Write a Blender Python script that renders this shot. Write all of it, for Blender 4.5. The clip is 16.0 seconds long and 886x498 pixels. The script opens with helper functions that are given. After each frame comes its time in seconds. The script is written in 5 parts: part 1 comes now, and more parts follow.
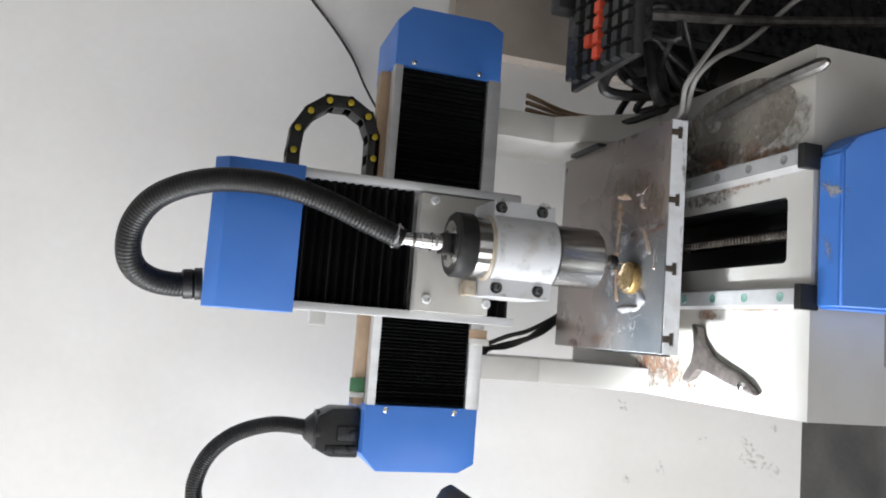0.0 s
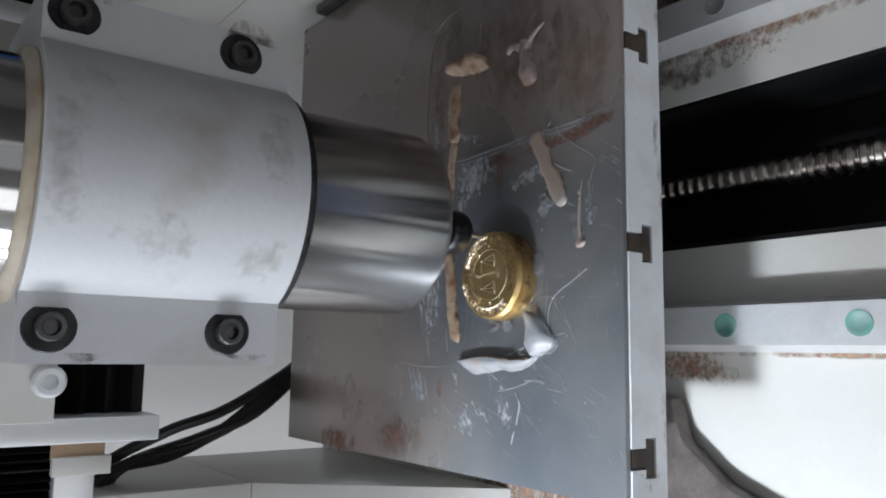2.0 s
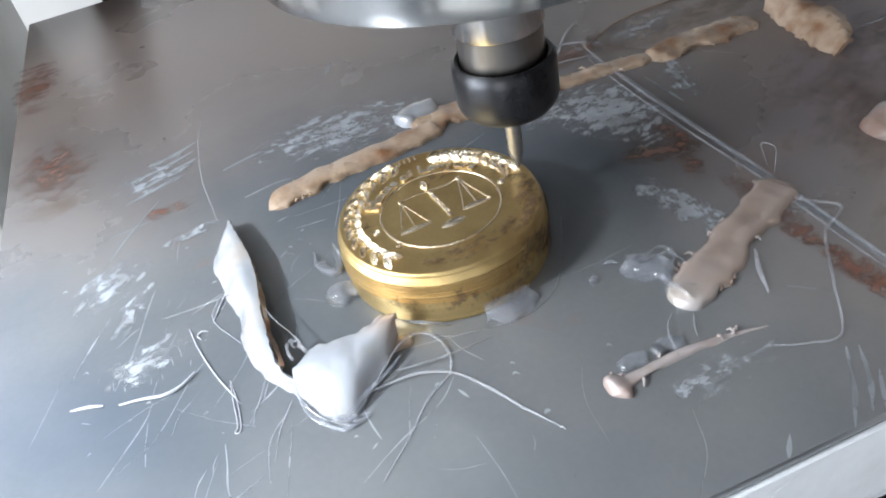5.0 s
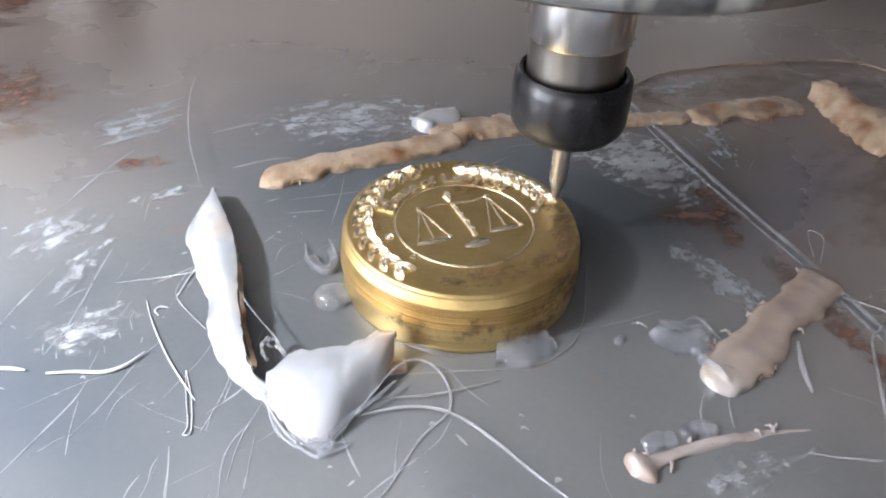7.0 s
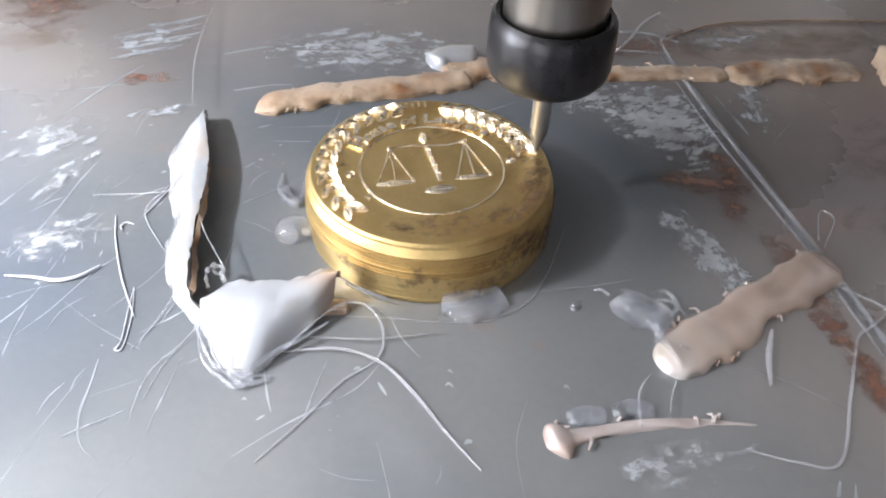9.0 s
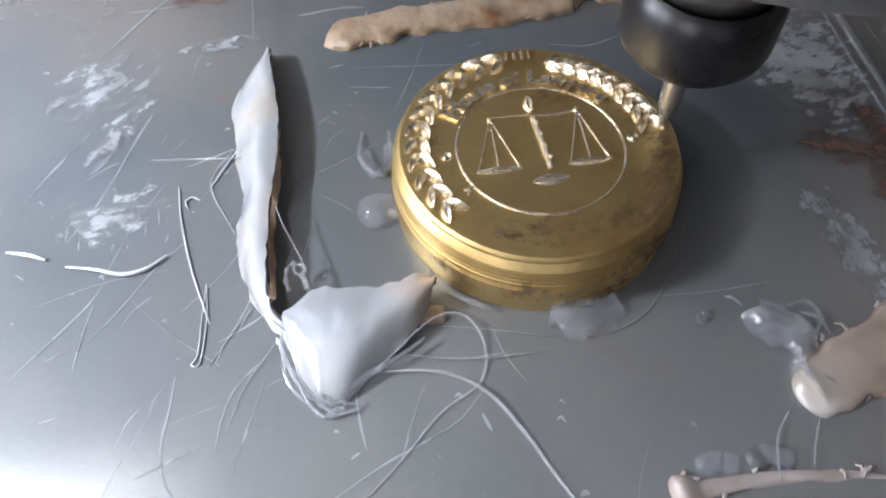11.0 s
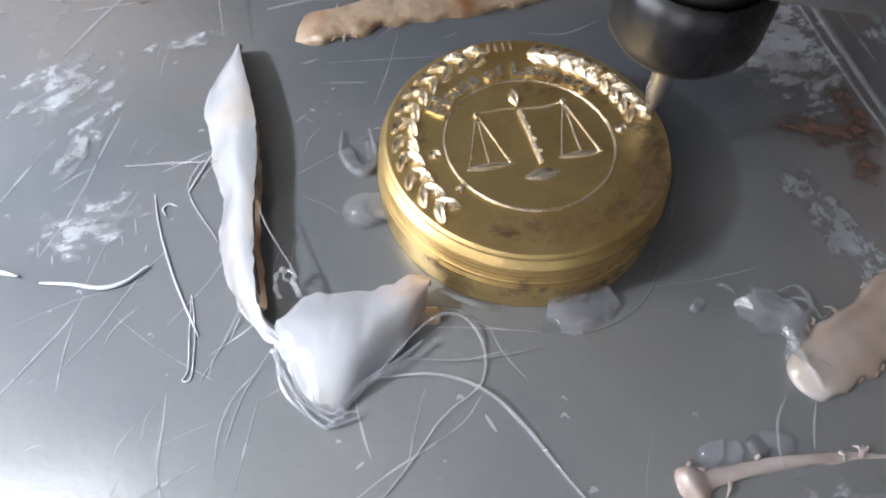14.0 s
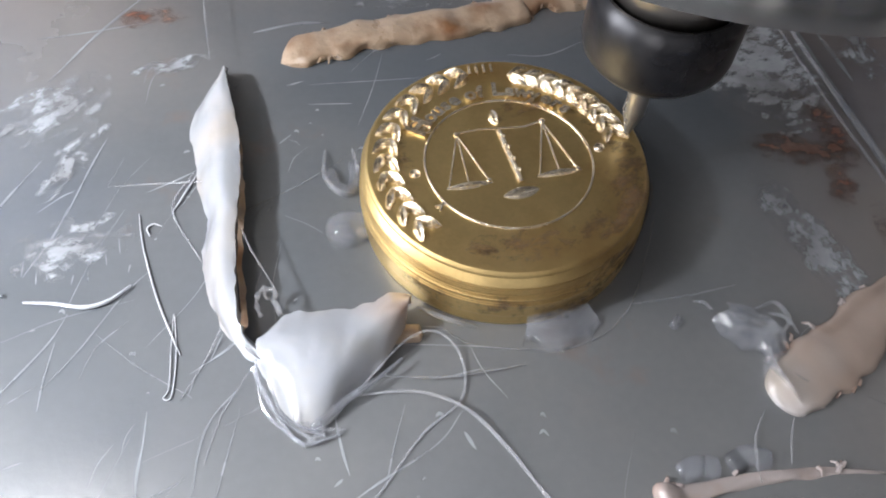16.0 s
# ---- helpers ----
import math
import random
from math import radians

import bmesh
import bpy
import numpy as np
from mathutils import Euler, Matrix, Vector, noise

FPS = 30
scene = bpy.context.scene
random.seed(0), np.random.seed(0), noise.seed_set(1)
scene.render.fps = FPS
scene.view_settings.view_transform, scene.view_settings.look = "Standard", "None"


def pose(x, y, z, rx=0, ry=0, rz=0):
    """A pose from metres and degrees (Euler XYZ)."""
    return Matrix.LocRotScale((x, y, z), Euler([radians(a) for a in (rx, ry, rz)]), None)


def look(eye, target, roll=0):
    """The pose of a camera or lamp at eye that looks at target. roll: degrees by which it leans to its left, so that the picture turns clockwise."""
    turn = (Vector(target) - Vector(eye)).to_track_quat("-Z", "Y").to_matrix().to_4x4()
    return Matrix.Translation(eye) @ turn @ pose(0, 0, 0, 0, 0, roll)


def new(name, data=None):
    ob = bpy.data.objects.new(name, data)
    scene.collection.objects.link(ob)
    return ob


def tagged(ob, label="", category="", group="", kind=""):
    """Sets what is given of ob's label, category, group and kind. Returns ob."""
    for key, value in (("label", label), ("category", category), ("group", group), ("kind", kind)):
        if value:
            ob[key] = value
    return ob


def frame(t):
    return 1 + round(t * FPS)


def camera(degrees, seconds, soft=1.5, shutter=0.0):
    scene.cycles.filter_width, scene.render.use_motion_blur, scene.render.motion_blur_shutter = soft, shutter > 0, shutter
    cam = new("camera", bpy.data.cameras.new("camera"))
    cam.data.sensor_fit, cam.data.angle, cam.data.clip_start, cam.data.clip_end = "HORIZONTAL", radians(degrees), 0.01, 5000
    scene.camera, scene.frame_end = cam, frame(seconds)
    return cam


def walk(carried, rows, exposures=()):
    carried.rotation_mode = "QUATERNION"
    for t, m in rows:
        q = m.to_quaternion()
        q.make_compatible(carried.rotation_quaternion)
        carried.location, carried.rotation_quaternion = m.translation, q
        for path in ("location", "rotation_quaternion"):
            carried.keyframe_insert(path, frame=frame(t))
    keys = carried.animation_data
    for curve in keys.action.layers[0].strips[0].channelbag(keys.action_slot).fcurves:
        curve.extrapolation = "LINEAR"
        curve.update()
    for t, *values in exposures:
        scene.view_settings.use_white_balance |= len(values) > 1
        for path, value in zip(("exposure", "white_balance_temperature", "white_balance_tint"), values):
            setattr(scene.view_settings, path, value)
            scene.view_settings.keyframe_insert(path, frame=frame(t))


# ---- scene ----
cam = camera(59.48, 16.0, soft=1.9)
# seconds; metres; degrees
PATH = [
    (0, -0.08915, -0.90596, 0.53983, 19.854, 72.187, -75.557),
    (0.5, -0.08716, -0.79636, 0.50191, 24.035, 67.391, -69.964),
    (1, -0.08455, -0.60655, 0.45360, 12.376, 64.634, -83.255),
    (1.5, -0.06551, -0.41690, 0.35616, 9.603, 57.829, -87.110),
    (2, -0.03621, -0.27691, 0.24732, 8.736, 52.895, -88.546),
    (2.5, -0.02319, -0.21287, 0.18604, 13.739, 50.415, -82.395),
    (3, -0.01202, -0.16319, 0.15346, 17.534, 48.780, -76.845),
    (3.5, -0.01804, -0.14919, 0.13713, 36.720, 43.412, -52.697),
    (4, -0.02242, -0.13212, 0.12248, 46.366, 28.583, -36.412),
    (4.5, -0.02917, -0.12562, 0.11006, 49.500, 15.902, -26.360),
    (4.7, -0.02796, -0.12319, 0.10689, 48.739, 13.148, -24.061),
    (6.8, -0.03580, -0.10454, 0.08832, 53.188, -1.582, -16.754),
    (7, -0.03898, -0.10262, 0.09065, 52.110, -2.222, -17.495),
    (7.5, -0.03686, -0.10653, 0.09130, 52.190, -2.486, -18.207),
    (8, -0.04024, -0.10867, 0.09258, 51.638, -3.084, -17.451),
    (8.5, -0.02941, -0.11350, 0.10102, 49.268, -2.904, -13.425),
    (9, -0.01581, -0.10352, 0.08969, 47.168, -1.961, -8.385),
    (9.5, -0.01366, -0.08946, 0.08018, 43.401, -0.386, -2.062),
    (9.7, -0.01198, -0.08642, 0.08170, 42.516, -0.053, -1.633),
    (11.8, -0.02728, -0.07098, 0.09704, 32.088, -1.617, -8.478),
    (12, -0.02765, -0.07132, 0.09568, 32.969, -2.034, -8.831),
    (12.5, -0.02831, -0.07010, 0.09319, 32.326, -2.694, -9.329),
    (13, -0.03098, -0.06968, 0.09096, 32.398, -2.733, -9.183),
    (13.5, -0.02994, -0.06954, 0.09238, 32.736, -2.362, -9.391),
    (14, -0.02656, -0.06967, 0.09387, 33.340, -1.994, -9.501),
    (14.5, -0.02512, -0.07069, 0.09478, 33.960, -1.847, -9.809),
    (15, -0.02431, -0.06762, 0.09508, 34.192, -1.711, -9.553),
    (15.5, -0.02519, -0.07092, 0.09483, 34.686, -1.445, -9.389),
    (16, -0.02422, -0.07108, 0.09456, 34.954, -1.926, -9.766),
]
# seconds, stops, kelvin, tint
EXPOSURES = [
    (0.0, -0.16, 6450, 10), (0.5, -0.36, 6450, 10), (1.0, -0.66, 6400, 10), (1.5, -1.02, 6300, 10), (2.0, -0.98, 6120, 10), (2.5, -0.62, 6000, 9), (3.0, -0.31, 6120, 10), (3.5, -0.15, 6110, 10), (4.5, 0.05, 6010, 8),
    (7.0, 0.09, 6360, 13), (8.5, 0.15, 6390, 13), (9.0, 0.31, 6410, 13), (9.5, 0.02, 6310, 13), (12.0, -0.36, 6170, 12), (14.0, -0.29, 6340, 13), (16.0, -0.27, 6400, 13),
]
walk(cam, [(t, pose(*p)) for t, *p in PATH], EXPOSURES)

# ---- light: a hard lamp high on the left, fill lights added to brighten the room
C = 0.01


def area_lamp(name, eye, target, sx, sy, watts, colour):
    data = bpy.data.lights.new(name, "AREA")
    data.shape, data.size, data.size_y, data.energy, data.color = "RECTANGLE", sx * C, sy * C, watts, colour
    ob = new(name, data)
    ob.matrix_world = look([v * C for v in eye], [v * C for v in target])
    return ob


world = bpy.data.worlds.new("room_air")
scene.world = world
world.use_nodes = True
world.node_tree.nodes["Background"].inputs[0].default_value = (0.9, 0.95, 1.0, 1)
world.node_tree.nodes["Background"].inputs[1].default_value = 0.035
spot = bpy.data.lights.new("work_lamp_light", "SPOT")
spot.energy, spot.color, spot.shadow_soft_size, spot.spot_size, spot.spot_blend = 33, (0.90, 0.955, 1.0), 0.018, radians(66), 1.0
new("work_lamp_light", spot).matrix_world = look([-27.7 * C, -5.7 * C, 23.3 * C], [-12.0 * C, -4.0 * C, -9 * C])
# added area lights out of view, west and south, that brighten wall and machine
for wy, watts in ((-114, 38), (-52, 46), (10, 82)):
    area_lamp("west_fill_light", (-298, wy, 22), (0, wy + 40, 20), 44, 172, watts, (0.93, 0.96, 1.0))
for wx, watts in ((-105, 11), (15, 2)):
    area_lamp("window_light", (wx, -148, -3), (wx * 0.5, 40, 5), 66, 116, watts, (1.0, 0.99, 0.98))
# unseen overhead area light, added to lift the upper wall and the board's sheen
area_lamp("ceiling_fill_light", (-165, 8, 178), (-165, 10, 0), 130, 40, 19, (1.0, 0.99, 0.98))


# ---- materials
def mat(name, colour, rough=0.5, metal=0.0, colour2=None, scale=40.0, mix=(0.4, 0.62), fine=0.08, bump=0.02, bscale=400.0,
        spec=0.5, coat=0.0, trans=0.0, sss=0.0, stretch=(1, 1, 1), ior=1.45, rvar=0.12, detail=5.0, per_piece=0.0, alpha=1.0):
    """Two scales of variation: broad patches towards colour2, fine grain of brightness, roughness and relief."""
    m = bpy.data.materials.new(name)
    m.use_nodes = True
    nt = m.node_tree
    n, l = nt.nodes, nt.links
    b = n["Principled BSDF"]
    co = n.new("ShaderNodeTexCoord")
    mp = n.new("ShaderNodeMapping")
    mp.inputs["Scale"].default_value = stretch
    l.new(co.outputs["Object"], mp.inputs[0])
    n1 = n.new("ShaderNodeTexNoise")
    n1.inputs["Scale"].default_value, n1.inputs["Detail"].default_value = scale, detail
    l.new(mp.outputs[0], n1.inputs["Vector"])
    ramp = n.new("ShaderNodeMapRange")
    ramp.inputs[1].default_value, ramp.inputs[2].default_value = mix
    l.new(n1.outputs[0], ramp.inputs[0])
    mx = n.new("ShaderNodeMix")
    mx.data_type = "RGBA"
    mx.inputs[6].default_value = (*colour, 1)
    mx.inputs[7].default_value = (*(colour2 or [c * 0.82 for c in colour]), 1)
    l.new(ramp.outputs[0], mx.inputs[0])
    n2 = n.new("ShaderNodeTexNoise")
    n2.inputs["Scale"].default_value, n2.inputs["Detail"].default_value = bscale, 3
    l.new(mp.outputs[0], n2.inputs["Vector"])
    hs = n.new("ShaderNodeHueSaturation")
    v = n.new("ShaderNodeMapRange")
    v.inputs[3].default_value, v.inputs[4].default_value = 1 - fine, 1 + fine
    l.new(n2.outputs[0], v.inputs[0])
    if per_piece:
        oi = n.new("ShaderNodeObjectInfo")
        k = n.new("ShaderNodeMapRange")
        k.inputs[3].default_value, k.inputs[4].default_value = 1 - per_piece, 1 + per_piece
        l.new(oi.outputs["Random"], k.inputs[0])
        mul = n.new("ShaderNodeMath")
        mul.operation = "MULTIPLY"
        l.new(k.outputs[0], mul.inputs[0])
        l.new(v.outputs[0], mul.inputs[1])
        l.new(mul.outputs[0], hs.inputs["Value"])
    else:
        l.new(v.outputs[0], hs.inputs["Value"])
    l.new(mx.outputs[2], hs.inputs["Color"])
    l.new(hs.outputs[0], b.inputs["Base Color"])
    r = n.new("ShaderNodeMapRange")
    r.inputs[3].default_value, r.inputs[4].default_value = max(0.02, rough - rvar), min(1, rough + rvar)
    l.new(n1.outputs[0], r.inputs[0])
    l.new(r.outputs[0], b.inputs["Roughness"])
    if bump:
        bp = n.new("ShaderNodeBump")
        bp.inputs["Strength"].default_value, bp.inputs["Distance"].default_value = min(1.0, bump * 10), 0.0004
        l.new(n2.outputs[0], bp.inputs["Height"])
        l.new(bp.outputs[0], b.inputs["Normal"])
    b.inputs["Metallic"].default_value = metal
    b.inputs["Specular IOR Level"].default_value = spec
    b.inputs["Coat Weight"].default_value = coat
    b.inputs["Transmission Weight"].default_value = trans
    b.inputs["Subsurface Weight"].default_value = sss
    b.inputs["Subsurface Radius"].default_value = (0.003, 0.0028, 0.0026)
    b.inputs["IOR"].default_value = ior
    b.inputs["Alpha"].default_value = alpha
    return m


WALL = mat("plaster_white", (0.84, 0.825, 0.805), 0.85, 0, (0.79, 0.77, 0.74), 3.0, fine=0.03, bump=0.03, bscale=60)
CEIL = mat("ceiling_paint", (0.72, 0.71, 0.69), 0.9, 0, scale=2, fine=0.02)
DIM = mat("dim_grey_paint", (0.2, 0.19, 0.18), 0.85, 0, (0.16, 0.15, 0.14), 3, fine=0.05)
FLOOR = mat("dark_concrete", (0.035, 0.034, 0.034), 0.7, 0, (0.06, 0.058, 0.055), 7, fine=0.2, bscale=90)
WHITE = mat("white_enamel", (0.495, 0.487, 0.462), 0.35, 0, (0.42, 0.395, 0.35), 9, mix=(0.45, 0.75), fine=0.03, bump=0.01, detail=8)
GREYW = mat("warm_grey_enamel", (0.60, 0.59, 0.55), 0.4, 0, (0.5, 0.47, 0.41), 12, fine=0.05)
BLUE = mat("blue_enamel", (0.055, 0.185, 0.58), 0.36, 0, (0.065, 0.2, 0.6), 9, fine=0.04, bump=0.012, bscale=900)
ALU = mat("anodised_aluminium", (0.66, 0.67, 0.68), 0.38, 0.55, (0.58, 0.58, 0.58), 30, fine=0.06, stretch=(1, 1, 0.1))
ALUW = mat("whitish_aluminium", (0.70, 0.72, 0.75), 0.45, 0.05, (0.58, 0.58, 0.58), 45, mix=(0.5, 0.75), fine=0.06)
STEEL = mat("polished_steel", (0.60, 0.59, 0.58), 0.2, 1.0, (0.56, 0.55, 0.54), 20, fine=0.03, bump=0.0, rvar=0.05)
TURNED = mat("turned_steel", (0.42, 0.415, 0.41), 0.19, 1.0, (0.57, 0.56, 0.55), 20, fine=0.03, bump=0.0, rvar=0.04)
TURNED.node_tree.nodes["Principled BSDF"].inputs["Anisotropic"].default_value = 0.92
_axis = TURNED.node_tree.nodes.new("ShaderNodeCombineXYZ")
_axis.inputs[2].default_value = 1.0
TURNED.node_tree.links.new(_axis.outputs[0], TURNED.node_tree.nodes["Principled BSDF"].inputs["Tangent"])
STAINED = mat("stained_steel", (0.30, 0.28, 0.26), 0.32, 1.0, (0.17, 0.15, 0.13), 90, mix=(0.45, 0.7), fine=0.1, stretch=(1, 1, 0.4))
SCREWHEAD = mat("dark_screw_steel", (0.13, 0.13, 0.13), 0.3, 0.85, (0.08, 0.078, 0.075), 80, fine=0.2)
DSTEEL = mat("dark_steel", (0.22, 0.21, 0.2), 0.35, 0.9, (0.14, 0.13, 0.12), 60, fine=0.15)
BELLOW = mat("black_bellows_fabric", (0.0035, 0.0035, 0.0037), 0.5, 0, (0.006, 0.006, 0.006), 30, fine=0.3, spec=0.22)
BLACK = mat("black_plastic", (0.010, 0.010, 0.0105), 0.42, 0, (0.018, 0.0175, 0.017), 60, fine=0.2)
BLACKM = mat("blackened_steel", (0.02, 0.02, 0.023), 0.3, 0.6, (0.05, 0.05, 0.052), 90, fine=0.2)
RUBBER = mat("black_corrugated_hose", (0.007, 0.0068, 0.0066), 0.45, 0, (0.011, 0.0105, 0.010), 40, fine=0.25, spec=0.4)
YELLOW = mat("yellow_plastic", (0.55, 0.42, 0.02), 0.45, 0, (0.4, 0.3, 0.02), 200)
BRASS = mat("brass", (0.69, 0.51, 0.23), 0.42, 1.0, (0.42, 0.27, 0.10), 70, mix=(0.45, 0.72), fine=0.1, bump=0.012, bscale=1500, rvar=0.15, detail=10)
BRASSB = mat("cut_brass", (0.95, 0.86, 0.70), 0.24, 1.0, (0.78, 0.64, 0.44), 250, fine=0.1, bump=0.05, bscale=2200)
GLUE = mat("milky_hot_glue", (0.40, 0.41, 0.435), 0.08, 0, (0.43, 0.39, 0.36), 75, mix=(0.45, 0.66), fine=0.04, sss=0.5, bump=0.05, bscale=170, trans=0.28, coat=1.0)
GLUEP = mat("pinkish_old_glue", (0.43, 0.375, 0.36), 0.15, 0, (0.30, 0.18, 0.125), 95, mix=(0.45, 0.72), fine=0.08, sss=0.4, bump=0.06, bscale=330, detail=7, trans=0.2, coat=0.8)
GLUEB = mat("brown_old_glue", (0.42, 0.31, 0.22), 0.3, 0, (0.21, 0.10, 0.045), 120, mix=(0.48, 0.68), fine=0.2, sss=0.3, bump=0.15, bscale=420, detail=10, coat=0.6, trans=0.12)
CLEAR = mat("clear_glue", (0.82, 0.85, 0.92), 0.05, 0, (0.55, 0.57, 0.63), 220, trans=0.85, bump=0.08, bscale=300, alpha=0.55, coat=1.0)
THREAD = mat("glue_thread_plastic", (0.8, 0.81, 0.85), 0.06, 0, (0.65, 0.65, 0.68), 200, trans=0.75, alpha=0.6, bump=0.05, bscale=500)
SHAVING = mat("white_plastic_shaving", (0.37, 0.38, 0.41), 0.2, 0, (0.48, 0.48, 0.5), 200, bump=0.05, bscale=500)
OLDTHREAD = mat("darkened_glue_thread", (0.17, 0.115, 0.08), 0.35, 0, (0.3, 0.22, 0.16), 130, fine=0.2)
CREAM = mat("cream_filler", (0.46, 0.41, 0.33), 0.55, 0, (0.32, 0.25, 0.17), 60, mix=(0.42, 0.66), fine=0.12, bump=0.05, bscale=250)
TAN = mat("tan_board", (0.42, 0.30, 0.20), 0.6, 0, (0.36, 0.25, 0.16), 30)
TEAL = mat("teal_plastic_cap", (0.11, 0.30, 0.25), 0.5, 0, (0.2, 0.3, 0.28), 90)
DULLCAP = mat("dull_green_cap", (0.3, 0.32, 0.31), 0.5, 0.3, (0.26, 0.27, 0.26), 90)
CLAMPW = mat("grimy_white_enamel", (0.54, 0.55, 0.565), 0.4, 0, (0.34, 0.30, 0.25), 20, mix=(0.56, 0.8), fine=0.04, detail=10)
DARKSCREW = mat("oily_screw_steel", (0.5, 0.46, 0.42), 0.24, 1.0, (0.2, 0.17, 0.15), 60, fine=0.2)
CARBIDE = mat("carbide", (0.36, 0.355, 0.35), 0.3, 0.8, (0.28, 0.27, 0.26), 300)
OLDNUT = mat("brown_oily_steel", (0.085, 0.062, 0.045), 0.55, 0.3, (0.05, 0.04, 0.032), 90, fine=0.25)
GREEN = mat("green_board", (0.05, 0.16, 0.07), 0.45, 0)
RED = mat("red_keycap", (0.6, 0.07, 0.03), 0.45, 0)
GREYP = mat("grimy_grey_plastic", (0.25, 0.24, 0.22), 0.5, 0, (0.12, 0.10, 0.085), 120, fine=0.1)
TAUPE = mat("taupe_cabinet_paint", (0.32, 0.275, 0.235), 0.5, 0, (0.25, 0.21, 0.18), 6)
CABLE_W = mat("white_cable", (0.42, 0.41, 0.39), 0.45, 0)
CAST = mat("cast_iron", (0.16, 0.14, 0.13), 0.45, 0.6, (0.1, 0.085, 0.08), 50, fine=0.3, bump=0.06, bscale=300)


def aged_glue():
    """Milky glue that turns pinkish where the mesh's age attribute rises."""
    m = mat("ageing_hot_glue", (0.41, 0.42, 0.45), 0.09, 0, (0.45, 0.43, 0.385), 75, mix=(0.45, 0.66), fine=0.04, sss=0.5, bump=0.05, bscale=170, trans=0.25, coat=1.0)
    n, l = m.node_tree.nodes, m.node_tree.links
    b = n["Principled BSDF"]
    src = b.inputs["Base Color"].links[0].from_socket
    age, old = n.new("ShaderNodeAttribute"), n.new("ShaderNodeMix")
    age.attribute_name, old.data_type = "age", "RGBA"
    old.inputs[7].default_value = (0.45, 0.35, 0.295, 1)
    l.new(age.outputs["Fac"], old.inputs[0])
    l.new(src, old.inputs[6])
    l.new(old.outputs[2], b.inputs["Base Color"])
    return m


AGEING = aged_glue()


def set_age(ob, rule):
    """Store on each vertex how old its glue is, by a rule of its place in centimetres."""
    at = ob.data.attributes.new("age", "FLOAT", "POINT")
    for v in ob.data.vertices:
        p = v.co / C
        at.data[v.index].value = min(1.0, max(0.0, rule(p) + 0.35 * noise.noise(p * 2.6)))


def sheet_material():
    """Grey board: scuffed, with rust-brown stains and a brown bloom that also paints in reflected light."""
    m = mat("scuffed_grey_board", (0.074, 0.083, 0.093), 0.22, 0, (0.12, 0.122, 0.125), 11, fine=0.06, bump=0.006, bscale=700, rvar=0.12, spec=0.85, ior=1.6)
    nt = m.node_tree
    n, l = nt.nodes, nt.links
    b = n["Principled BSDF"]
    src = b.inputs["Base Color"].links[0].from_socket
    co = n.new("ShaderNodeTexCoord")
    no = n.new("ShaderNodeTexNoise")
    no.inputs["Scale"].default_value, no.inputs["Detail"].default_value, no.inputs["Roughness"].default_value = 21, 8, 0.62
    l.new(co.outputs["Object"], no.inputs["Vector"])
    rp = n.new("ShaderNodeMapRange")
    rp.inputs[1].default_value, rp.inputs[2].default_value, rp.inputs[4].default_value = 0.60, 0.72, 0.6
    l.new(no.outputs[0], rp.inputs[0])
    mx = n.new("ShaderNodeMix")
    mx.data_type = "RGBA"
    mx.inputs[7].default_value = (0.16, 0.095, 0.07, 1)
    l.new(rp.outputs[0], mx.inputs[0])
    l.new(src, mx.inputs[6])
    # brown dust plus the wall's warm reflection, painted lighter towards far and east sides
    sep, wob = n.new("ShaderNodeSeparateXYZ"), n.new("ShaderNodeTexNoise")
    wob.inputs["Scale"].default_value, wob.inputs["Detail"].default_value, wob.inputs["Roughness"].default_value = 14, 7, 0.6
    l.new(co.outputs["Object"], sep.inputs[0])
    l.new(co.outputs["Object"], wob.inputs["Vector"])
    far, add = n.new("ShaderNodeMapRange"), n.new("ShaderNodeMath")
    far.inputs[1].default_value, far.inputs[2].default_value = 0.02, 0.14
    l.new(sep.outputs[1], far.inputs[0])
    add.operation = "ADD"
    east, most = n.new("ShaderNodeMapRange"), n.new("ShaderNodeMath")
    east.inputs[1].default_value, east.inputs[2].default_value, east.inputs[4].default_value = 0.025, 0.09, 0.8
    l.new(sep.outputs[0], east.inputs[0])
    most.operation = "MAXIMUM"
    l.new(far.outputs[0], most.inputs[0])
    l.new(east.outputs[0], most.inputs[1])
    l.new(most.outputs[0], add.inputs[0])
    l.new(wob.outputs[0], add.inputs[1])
    dust_and_sheen = n.new("ShaderNodeMapRange")
    dust_and_sheen.inputs[1].default_value, dust_and_sheen.inputs[2].default_value, dust_and_sheen.inputs[4].default_value = 0.62, 1.35, 0.62
    l.new(add.outputs[0], dust_and_sheen.inputs[0])
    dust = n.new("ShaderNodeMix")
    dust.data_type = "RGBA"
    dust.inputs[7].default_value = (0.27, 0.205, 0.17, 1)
    l.new(dust_and_sheen.outputs[0], dust.inputs[0])
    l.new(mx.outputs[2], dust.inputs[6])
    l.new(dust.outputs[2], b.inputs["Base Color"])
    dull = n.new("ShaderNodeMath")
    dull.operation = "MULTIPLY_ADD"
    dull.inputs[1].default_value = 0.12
    l.new(dust_and_sheen.outputs[0], dull.inputs[0])
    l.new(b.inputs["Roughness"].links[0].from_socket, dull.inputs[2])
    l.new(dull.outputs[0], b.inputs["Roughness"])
    return m


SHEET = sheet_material()


